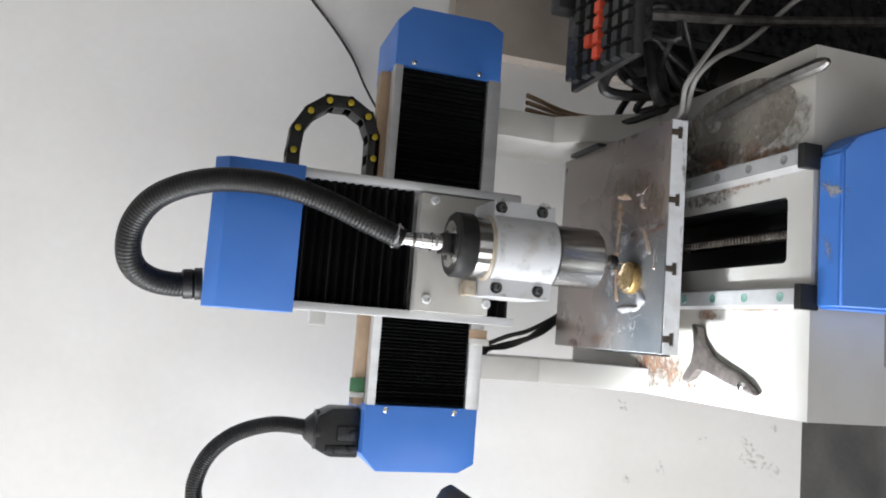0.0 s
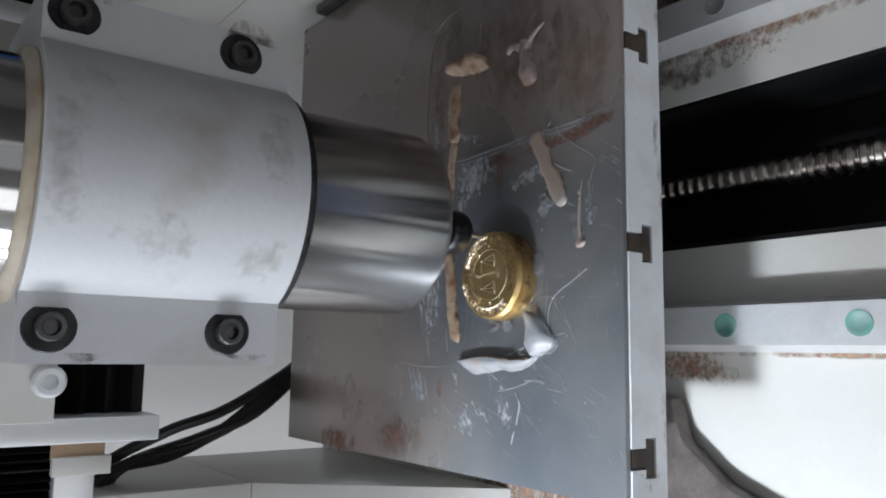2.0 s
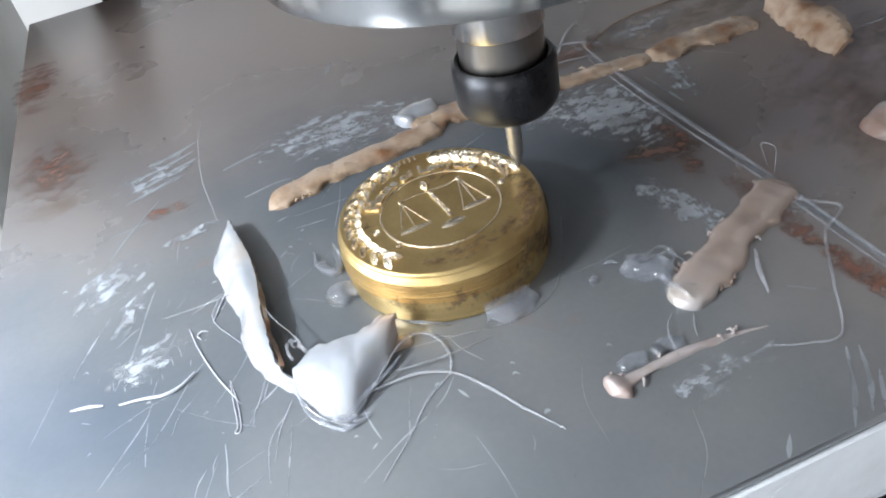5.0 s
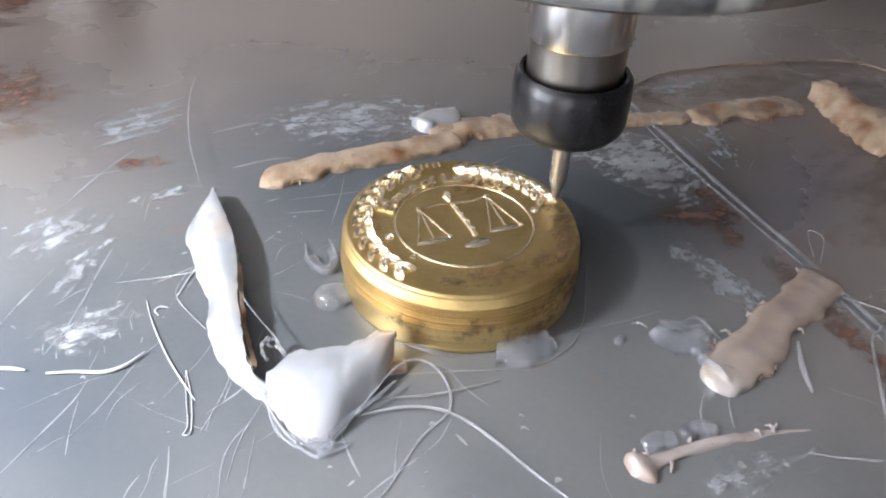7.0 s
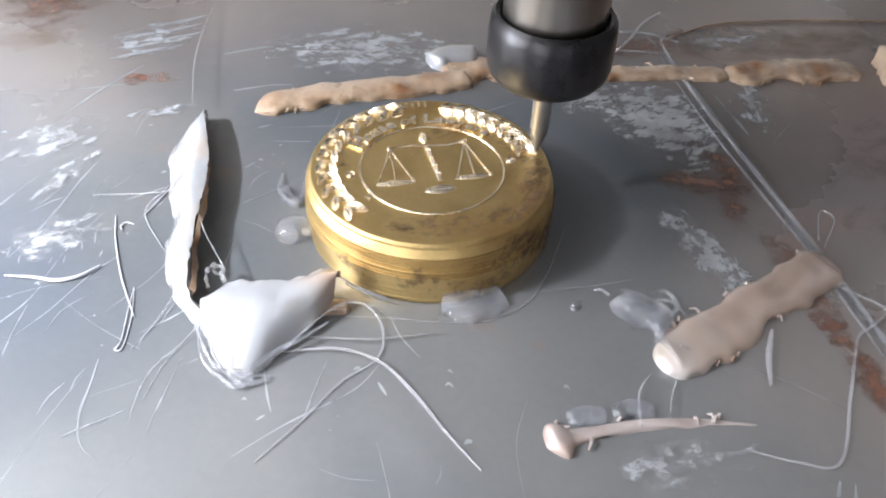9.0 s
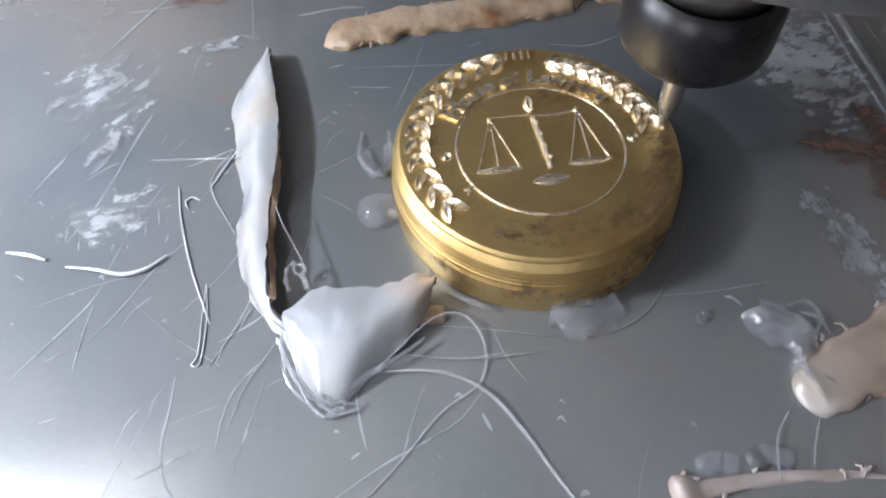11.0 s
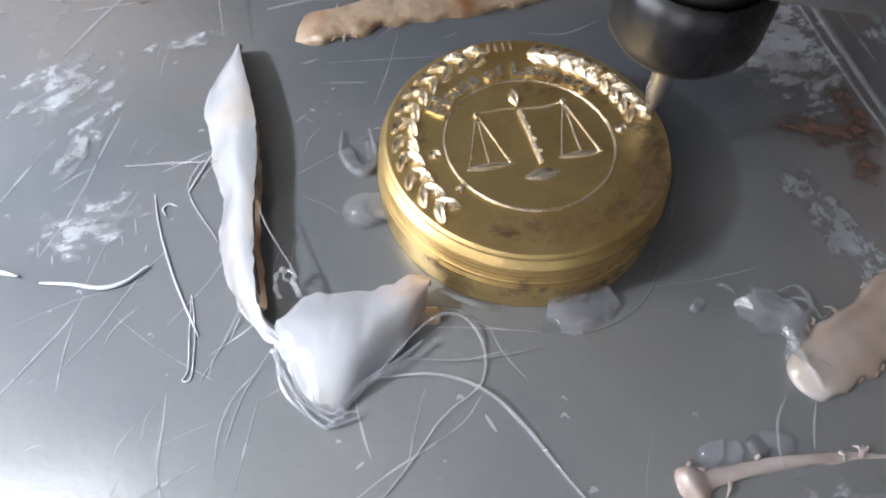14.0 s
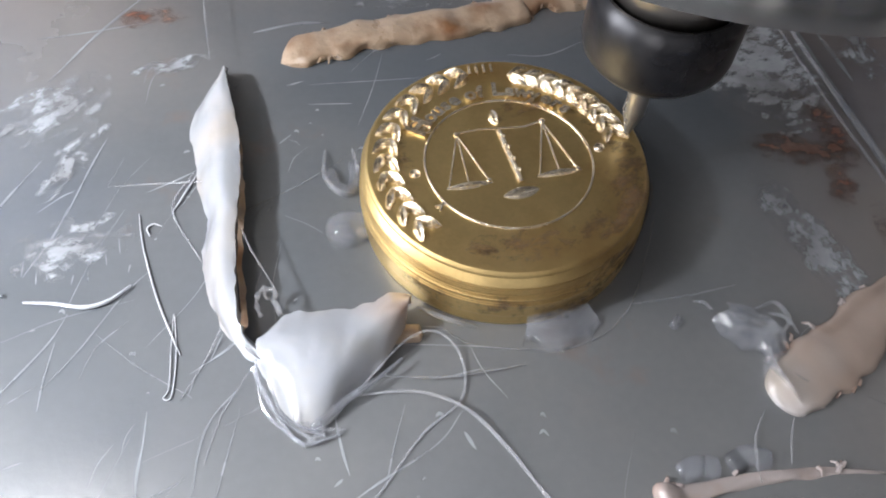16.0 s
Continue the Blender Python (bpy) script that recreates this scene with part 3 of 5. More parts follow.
    prof = [(-4.15, 5.0), (-4.15, -2.0)] + [(SX + 4.55 * math.cos(a), SY + 4.55 * math.sin(a)) for a in np.linspace(math.pi * 1.175, math.pi * 1.825, 25)] + [(7.65, -2.0), (7.65, 5.0)]
    part("body", bm_prism(prof, "z", 12.8, 21.0, 0.0), CLAMPW, c, angle=30)
    part("spacer", bm_box(-4.1, -2.2, 2.2, 4.9, 21.05, 22.5, 0.25), CREAM, c, "cream filler block")
    for x in (6.75, -3.05):
        for zz in (20.1, 14.6):
            cap_screw(c, x, -2.0, zz)


spindle()


# ---- hoses, drag chain and cables
def corrugated(pts, r, pitch, depth, per=40, fade=0.0):
    """A ribbed hose through pts."""
    line = smooth_line(pts, per)
    run, acc = [0.0], 0.0
    for a, b in zip(line, line[1:]):
        acc += float(np.linalg.norm(b - a))
        run.append(acc)
    n = int(acc / pitch * 4)
    grid = np.linspace(0, acc, n)
    arr = np.array(line)
    even = [tuple(np.interp(g, run, arr[:, k]) for k in range(3)) for g in grid]
    return bm_tube(even, lambda t: r * (1 - fade * t) + depth * math.sin(t * (n - 1) * math.pi / 2 + 0.4), 16)


def hoses():
    a = thing("spindle_hose", (SX, SY, 31.5), "thick black corrugated hose looping from spindle plug to top cover", "hose")
    pts = [(SX - 0.1, 0, 31.9), (3.4, 0, 36.3), (4.8, 0.3, 39.8), (5.9, 0.7, 43.2), (6.6, 1.0, 46.6), (7.0, 2.8, 50.4), (6.9, 4.6, 54.2), (5.9, 6.4, 58), (4.1, 8.2, 61.1), (1.3, 10, 63), (-1.8, 11.4, 63.4), (-4, 12.8, 62.5), (-5.2, 14.2, 60.4), (-5.5, 15.4, 57.7), (-5.2, 16, 55.8)]
    part("tube", corrugated(pts[::-1], 1.6, 0.46, 0.03, fade=0.16), RUBBER, a)
    part("gland", bm_lathe([(2.1, 0), (2.1, 1.0), (1.75, 1.1), (1.95, 1.3), (1.95, 2.4), (1.7, 2.6)], (-5.1, 16, 54.25), (-0.1, 0, 1), 24), BLACK, a)
    part("frayed_shield", roughen(bm_lathe([(0.5, -0.9), (0.8, 0), (1.35, 0.5), (1.55, 1.0)], (SX, 0, 31.8), (0.3, 0, 1), 11), 0.35, 0.4), ALU, a)
    b = thing("motor_plug", (-24.5, 25, 30.3), "black cable plug with ribbed hose on the gantry cover", "plug")
    part("body", bm_prism([(-28.1, 30.3), (-21.1, 30.3), (-21.1, 34.4), (-22.3, 36.6), (-27, 36.6), (-28.1, 34.4)], "y", 22.6, 28, 0.4), BLACK, b)
    part("clip", bm_box(-25.6, -23.6, 22.1, 22.7, 30.6, 33.6, 0.15), BLACKM, b)
    part("collar", bm_lathe([(2.5, 0), (2.3, 0.5), (1.5, 1.5), (1.2, 1.7)], (-24.5, 25.4, 36.4), seg=8), BLACK, b)
    part("collar_ring", bm_lathe([(2.9, 0), (2.9, 0.5), (2.6, 0.7), (0, 0.7)], (-24.5, 25.4, 36.0), seg=24), BLACKM, b)
    part("side_latch", bm_prism([(22.0, 30.6), (22.4, 35.2), (23.0, 35.2), (23.0, 30.6)], "x", -27.4, -26.4, 0.1), BLACKM, b)
    part("tube", corrugated([(-24.4, 25.4, 37), (-24.1, 25.6, 42.5), (-25.6, 26, 47.4), (-28.2, 26, 50.6), (-31.5, 26, 52.2), (-35, 26, 52.3), (-40, 26, 50), (-43, 27, 40), (-43, 28, 20), (-43, 29, -20), (-43, 30, -72)], 1.15, 0.35, 0.05), RUBBER, b)


hoses()


def drag_chain():
    ch = thing("drag_chain", (14, 24, 30.2), "black plastic drag chain with yellow link pins", "cable chain")
    pins = [(13.0, 43.6), (15.9, 43.65), (19.3, 43.3), (22.1, 41.65), (24.1, 39.0), (24.2, 35.8), (22.5, 33), (19.5, 31.75), (16.2, 31.7), (13.0, 31.7)]
    for (xa, za), (xb, zb) in zip(pins, pins[1:]):
        d = Vector((xb - xa, 0, zb - za))
        m = Matrix.Translation(((xa + xb) / 2, 0, (za + zb) / 2)) @ Matrix.Rotation(-math.atan2(d.z, d.x), 4, "Y")
        w = d.length / 2
        bm = join(bm_box(-w - 0.7, w + 0.5, 23.0, 23.5, -1.0, 1.0, 0.2), bm_box(-w - 0.5, w + 0.7, 26.5, 27, -1.0, 1.0, 0.2),
                  bm_box(-w * 0.5, w * 0.5, 23.4, 26.6, 0.75, 0.95, 0.05), bm_box(-w * 0.5, w * 0.5, 23.4, 26.6, -0.95, -0.75, 0.05))
        bm.transform(m)
        link = part("link", bm, BLACK, ch)
        part("pin", bm_lathe([(0.48, 0), (0.48, 0.1), (0.36, 0.16), (0, 0.16)], (xa, 23.0, za), (0, -1, 0), 18), YELLOW, link)


drag_chain()


def cable(name, pts, r, m, label, group=""):
    return solo(name, bm_tube(smooth_line(pts, 8), r, 8), m, label, "cable", group)


cable("wall_wire", [(52, 48, 42.5), (50, 49.7, 40.4), (45.9, 49.7, 36.4), (40.7, 49.7, 32.2), (34.7, 49, 29), (29.2, 46, 26.1), (26, 40, 24), (24, 33.4, 23)], 0.22, BLACK, "thin black wire hanging down the white wall")
cable("thin_wire", [(30, 34.5, 13.6), (30.05, 36, 7.1), (30.1, 36, 1), (30.25, 36, -4.65), (31.3, 36, -11), (33, 36, -16.7), (34.5, 36, -30), (35, 36, -45.8)], 0.13, BLACK, "thin dark wire hanging behind the machine")
for k, dz in enumerate((0, -0.9, -1.7, 0.5)):
    cable("axis_cable", [(-14.5, 23.4, 12.6 + dz * 0.3), (-11.3, 23.6 + k * 0.4, 11.6 + dz * 0.5), (-10.5 + 0.5 * k, 24, 7.5 + dz), (-8.7 + 0.3 * k, 24, 3.8 + dz), (-5.6, 24.6, -0.3 + dz * 0.6), (-2.5, 25.5, -5), (-1.5, 26, -8.7)], 0.36, BLACK, "black cable drooping behind the work table", "cables behind the table")


# ---- work lamp beside the machine
def work_lamp():
    w = thing("work_lamp", (-46, -8, -73), "black work lamp on a stand beside the machine", "lamp")
    head = bm_prism([(-26.9, 23.4), (-26.5, 24.2), (-27.1, 25.3), (-36.7, 30.5), (-37.7, 28.6), (-29.6, 23.6)], "y", -9.2, -2.2, 0.25)
    part("head", head, BLACK, w)
    part("neck", bm_tube(smooth_line([(-36, -6, 29.4), (-40, -6, 31), (-44, -7, 29), (-46, -8, 20), (-46, -8, -10), (-46, -8, -71.5)], 8), 0.9, 12), BLACK, w)
    part("foot", bm_lathe([(0, 0), (9, 0), (9, 1), (8.4, 1.6), (1, 2), (0, 2)], (-46, -8, -73), seg=32), BLACK, w)


work_lamp()


# ---- cast lever on the base
def lever():
    poly = [(-5.3, -2.0), (-5.7, -3.5), (-7.7, -4.1), (-9.4, -6.2), (-10.5, -8.9), (-11.3, -11.4), (-12.5, -13.5), (-13.3, -14.5), (-13.6, -14.1), (-13.1, -12.0), (-12.4, -8.9), (-11.5, -5.5), (-11.3, -3.7), (-12.6, -2.2), (-13.1, -1.0), (-12.5, -0.3), (-10.4, -2.1), (-8.3, -2.6)]
    lv = thing("clamp_lever", (-11, -5, -8.9), "worn dark cast-iron lever lying on the machine base", "lever")
    bm = bm_prism(poly, "z", -8.9, -7.7, 0.35)
    part("arm", roughen(bm, 0.06, 0.8), CAST, lv)
    part("pivot", bm_lathe([(0.55, 0), (0.55, 0.5), (0.4, 0.6), (0.25, 0.6), (0.22, 0.3), (0, 0.3)], (-12.7, -12.6, -7.8), seg=18), STEEL, lv)


lever()


# ---- brass disc with its half-cut emblem
def leaf_bm(x, y, z, ang, ln, wd, ht=0.07):
    """A pointed, domed leaf with a mid groove, lying at x, y and pointing along ang."""
    bm = bmesh.new()
    n, rows = 7, []
    for k in range(n):
        t = k / (n - 1)
        w = wd * math.sin(math.pi * min(1, t * 0.92 + 0.04)) ** 0.8
        row = []
        for j, (u, hh) in enumerate(((-1, 0.0), (-0.55, 0.9), (0, 0.55), (0.55, 1.0), (1, 0.0))):
            row.append(bm.verts.new((t * ln - ln / 2, u * w, hh * ht * math.sin(math.pi * (t * 0.9 + 0.06)))))
        rows.append(row)
    for a, b in zip(rows, rows[1:]):
        for j in range(4):
            bm.faces.new([a[j], b[j], b[j + 1], a[j + 1]])
    bm.transform(Matrix.Translation((x, y, z)) @ Matrix.Rotation(ang, 4, "Z"))
    bmesh.ops.recalc_face_normals(bm, faces=bm.faces[:])
    return bm


def bar_bm(x0, y0, x1, y1, z, r):
    return bm_tube([(x0, y0, z), ((x0 + x1) / 2, (y0 + y1) / 2, z), (x1, y1, z)], r, 8)


def ring_bm(cx, cy, z, rad, r, seg=96, side=8):
    bm = bmesh.new()
    rings = []
    for k in range(seg):
        a = 2 * math.pi * k / seg
        rings.append([bm.verts.new((cx + (rad + r * math.cos(b)) * math.cos(a), cy + (rad + r * math.cos(b)) * math.sin(a), z + r * math.sin(b))) for b in [2 * math.pi * j / side for j in range(side)]])
    for k in range(seg):
        for j in range(side):
            bm.faces.new([rings[k][j], rings[(k + 1) % seg][j], rings[(k + 1) % seg][(j + 1) % side], rings[k][(j + 1) % side]])
    bmesh.ops.recalc_face_normals(bm, faces=bm.faces[:])
    return bm


def letter_bm(ch, size, height):
    """One raised letter, centred over its foot."""
    curve = bpy.data.curves.new("letter_shape", "FONT")
    curve.body, curve.size, curve.extrude, curve.offset, curve.align_x, curve.resolution_u = ch, size, height, size * 0.045, "CENTER", 3
    ob = bpy.data.objects.new("letter_shape", curve)
    me = bpy.data.meshes.new_from_object(ob)
    bm = bmesh.new()
    bm.from_mesh(me)
    bpy.data.meshes.remove(me)
    bpy.data.objects.remove(ob)
    bpy.data.curves.remove(curve)
    return bm


def brass_disc():
    d = thing("brass_disc", (0, 0, 0), "brass disc with half-engraved scales and laurel emblem, glued to the board", "brass disc")
    top = 1.18
    rn = random.Random(8)
    side = [(0, 0), (2.05, 0), (2.08, 0.03)]
    for k in range(5):
        side += [(2.085 + rn.uniform(-0.004, 0.004), 0.05 + k * 0.075), (2.085 + rn.uniform(-0.004, 0.004), 0.10 + k * 0.075)]
    side += [(2.08, 0.43), (2.055, 0.45)]
    z = 0.46
    for wide in (0.12, 0.04, 0.035, 0.05, 0.035, 0.04, 0.06, 0.04, 0.05):
        r = 2.12 - 0.035 * (z - 0.46) / 0.5 + rn.uniform(-0.008, 0.008)
        side += [(r - 0.016, z + 0.003), (r, z + 0.01), (r, z + wide - 0.008), (r - 0.022, z + wide - 0.002)]
        z += wide
    side += [(2.06, 0.94), (2.085, 0.95), (2.085, 0.97), (2.03, 1.09), (2.022, 1.10), (2.016, 1.145), (1.995, 1.17), (1.975, top), (0, top)]
    part("blank", bm_lathe(side, seg=180), BRASS, d, angle=20)
    part("border_ring", ring_bm(0.02, -0.08, top, 1.2, 0.022), BRASSB, d, "bright engraved ring")
    sc = []
    sc += [bar_bm(0.0, 0.5, 0.11, -0.5, top, 0.045), bar_bm(-0.6, 0.53, -0.28, 0.57, top, 0.02), bar_bm(-0.28, 0.57, 0.38, 0.53, top, 0.02), bar_bm(0.38, 0.53, 0.67, 0.62, top, 0.02)]
    sc += [bar_bm(-0.02 + 0.03 * k, 0.42 - 0.22 * k, 0.06 + 0.03 * k, 0.36 - 0.22 * k, top + 0.03, 0.025) for k in range(4)]
    part("scales_column", join(*sc), BRASSB, d)
    part("column_foot", leaf_bm(0.07, -0.67, top, 0.12, 0.52, 0.11, 0.05), BRASSB, d)
    part("finial", leaf_bm(-0.02, 0.78, top, 1.6, 0.34, 0.09, 0.07), BRASSB, d)
    for (tx, ty), feet in (((-0.63, 0.5), ((-0.91, -0.46), (-0.62, -0.42), (-0.33, -0.40))), ((0.67, 0.6), ((0.40, -0.40), (0.69, -0.37), (0.96, -0.37)))):
        pan = [bar_bm(tx, ty, x, y, top, 0.017) for x, y in feet]
        pan += [leaf_bm((feet[0][0] + feet[2][0]) / 2, feet[1][1] - 0.03, top, 0.05, 0.66, 0.06, 0.05)]
        pan += [bm_lathe([(0.055, 0), (0.045, 0.03), (0, 0.05)], (tx, ty, top), seg=10), bm_lathe([(0.04, 0), (0.03, 0.03), (0, 0.04)], (feet[2][0], feet[2][1], top), seg=10)]
        part("scale_pan", join(*pan), BRASSB, d)
    rnd = random.Random(4)
    def spray(a0, a1, n, rad, sign):
        for k in range(n):
            a = radians(a0 + (a1 - a0) * k / (n - 1))
            for off, turn in ((0.09, 0.5), (-0.09, -0.5)):
                r = rad + off
                ang = a + sign * (math.pi / 2 + turn) + rnd.uniform(-0.1, 0.1)
                part("laurel_leaf", leaf_bm(r * math.cos(a), r * math.sin(a), top, ang, 0.37, 0.085, 0.1), BRASSB, d)
    spray(218, 103, 12, 1.72, -1)
    spray(72, 8, 9, 1.68, 1)
    for k in range(4):
        x = -0.2 + 0.115 * k
        part("tie_bar", bar_bm(x, 1.72, x + 0.01, 1.9, top + 0.01, 0.028), BRASSB, d)
    # engraved lettering round the top
    for ch, a, size in zip("HouseofLawyers", (146, 136, 129, 122, 115, 103, 96.5, 85, 77, 69, 61, 53, 46, 39), (0.44, 0.33, 0.33, 0.33, 0.33, 0.33, 0.33, 0.38, 0.33, 0.33, 0.33, 0.33, 0.33, 0.33)):
        a = radians(a)
        bm = letter_bm(ch, size, 0.045)
        bm.transform(Matrix.Translation((0.02 + 1.27 * math.cos(a), -0.07 + 1.27 * math.sin(a), top)) @ Matrix.Rotation(a - math.pi / 2, 4, "Z"))
        part("letter", bm, BRASSB, d)
    part("initial_flourish", join(ring_bm(-1.16, 0.75, top + 0.01, 0.1, 0.025, 16, 6), ring_bm(-1.05, 0.66, top + 0.01, 0.06, 0.02, 14, 6)), BRASSB, d)
    for x, y in ((-1.34, -0.14), (1.37, -0.02)):
        part("rim_dot", bm_lathe([(0.085, 0), (0.075, 0.02), (0.05, 0.0), (0.03, 0.025), (0, 0.03)], (x, y, top), seg=18), BRASSB, d)
    part("notch_mark", join(bar_bm(-1.16, -0.76, -1.0, -0.72, top, 0.025), bar_bm(-1.1, -0.84, -1.02, -0.68, top, 0.02)), BRASSB, d)


brass_disc()


# ---- hot glue on the board
def glue_sheet(name, stations, thick, m, label, bulge=0.1, seed=1, across=9, ragged=0.05):
    """A thin skin of glue lofted from its foot on the board (first three numbers) to its lifted edge (last three)."""
    rows = smooth_line(stations, 7)
    bm = bmesh.new()
    grid = []
    for r in rows:
        a, b = Vector(r[:3]), Vector(r[3:6])
        row = []
        for j in range(across):
            t = j / (across - 1)
            p = a.lerp(b, t)
            p.z += bulge * math.sin(math.pi * t) * (1 + 0.3 * noise.noise(p * 1.3 + Vector((seed, 3, 0))))
            p += noise.noise_vector(p * 1.4 + Vector((seed * 5.1, 0, 0))) * 0.04
            p.z += 0.022 * noise.noise(p * 3.0 + Vector((seed * 2.7, 4, 0))) * math.sin(math.pi * t)
            p.z += 0.014 * noise.noise(p * 6.5 + Vector((seed * 1.3, 0, 6))) * math.sin(math.pi * t)
            if j in (0, across - 1):
                p += noise.noise_vector(p * 6.0 + Vector((seed * 2.1, 5, 0))) * ragged
            p.z = max(p.z, 0.0)
            row.append(bm.verts.new(p))
        grid.append(row)
    faces = []
    for a, b in zip(grid, grid[1:]):
        for j in range(across - 1):
            faces.append(bm.faces.new([a[j], b[j], b[j + 1], a[j + 1]]))
    bmesh.ops.recalc_face_normals(bm, faces=faces)
    bmesh.ops.solidify(bm, geom=bm.faces[:], thickness=thick)
    return solo(name, bm, m, label, "glue", "glue scraps on the board", angle=60)


def glue_stick(name, pts, r, m, label, squash=0.6, seed=0, lump=0.06, taper=0.25, tatters=0, ragged=0.18):
    """A flattened, ragged bead of glue along pts; r: half width, a number or a function of the way along."""
    raw = np.array(smooth_line([(x, y, 0.0) for x, y in pts], 16))
    ways = (1 - np.cos(np.linspace(0, math.pi, 90))) / 2
    line = [np.array([np.interp(w, np.linspace(0, 1, len(raw)), raw[:, i]) for i in range(3)]) for w in ways]
    rf = r if callable(r) else (lambda t: r * max(taper * 0.3, math.sqrt(max(0.0, 1 - (1 - min(1, 6 * min(t, 1 - t))) ** 2))))
    bm, rings, n, rnd = bmesh.new(), [], len(line), random.Random(seed)
    arc = 11
    for k, p in enumerate(line):
        a, b = line[max(k - 1, 0)], line[min(k + 1, n - 1)]
        d = np.array([b[0] - a[0], b[1] - a[1]])
        d /= np.linalg.norm(d) + 1e-9
        t, ring = float(ways[k]), []
        for j in range(arc):
            w = math.pi * j / (arc - 1)
            rad = rf(t) * math.sqrt(max(0.003, 1 - max(0.0, 1 - 11 * min(t, 1 - t)) ** 2))
            edge = 1 + 0.16 * noise.noise(Vector((p[0] * 1.1, p[1] * 1.1, seed + (3 if w < 1.57 else 8)))) + ragged * noise.noise(Vector((p[0] * 2.7, p[1] * 2.7, seed + (1 if w < 1.57 else 6)))) * abs(math.cos(w)) ** 5
            side = math.copysign(abs(math.cos(w)) ** 0.75, math.cos(w)) * rad * edge
            hgt = math.sin(w) ** 0.6 * rad * squash * 1.75 * (1 + 0.2 * noise.noise(Vector((p[0] * 0.9, p[1] * 0.9, seed * 1.9))))
            q = Vector((p[0] - d[1] * side, p[1] + d[0] * side, hgt))
            q += noise.noise_vector(q * 1.7 + Vector((seed, 0, 0))) * lump * 0.38 * math.sin(w)
            q += noise.noise_vector(q * 4.6 + Vector((seed * 3.3, 2, 0))) * lump * 0.16 * min(1.0, rad * 3)
            q.z = max(q.z, 0.0)
            ring.append(bm.verts.new(q))
        rings.append(ring)
    for a, b in zip(rings, rings[1:]):
        for j in range(arc):
            bm.faces.new([a[j], a[(j + 1) % arc], b[(j + 1) % arc], b[j]])
    bm.faces.new(rings[0])
    bm.faces.new(rings[-1][::-1])
    bmesh.ops.recalc_face_normals(bm, faces=bm.faces[:])
    bits = []
    for k in range(tatters):
        q = rnd.choice(rings[22:-22])[rnd.choice((0, arc - 1))].co
        mid = rings[n // 2][arc // 2].co
        out = Vector((rnd.uniform(-1, 1), rnd.uniform(-1, 1), 0)).normalized() * rnd.uniform(0.08, 0.2)
        bits.append(bm_tube([q + Vector((0, 0, 0.05)), q + out * 0.5 + Vector((0, 0, 0.09)), q + out + Vector((0, 0, 0.03))], lambda t: 0.035 * (1 - 0.6 * t), 6))
    ob = solo(name, bm, m, label, "glue", "glue scraps on the board", angle=75)
    if bits:
        part("frayed_edge", join(*bits), m, ob)
    return ob


def glue_thread(pts, r=0.03, m=None):
    return solo("glue_thread", bm_tube(smooth_line([(p[0], p[1], p[2] if len(p) > 2 else r * 0.8) for p in pts], 10), lambda t: r * 0.55 * (0.5 + 0.5 * math.sin(math.pi * t)), 8), m or THREAD, "thin white thread of hot glue on the board", "glue thread", "glue threads")


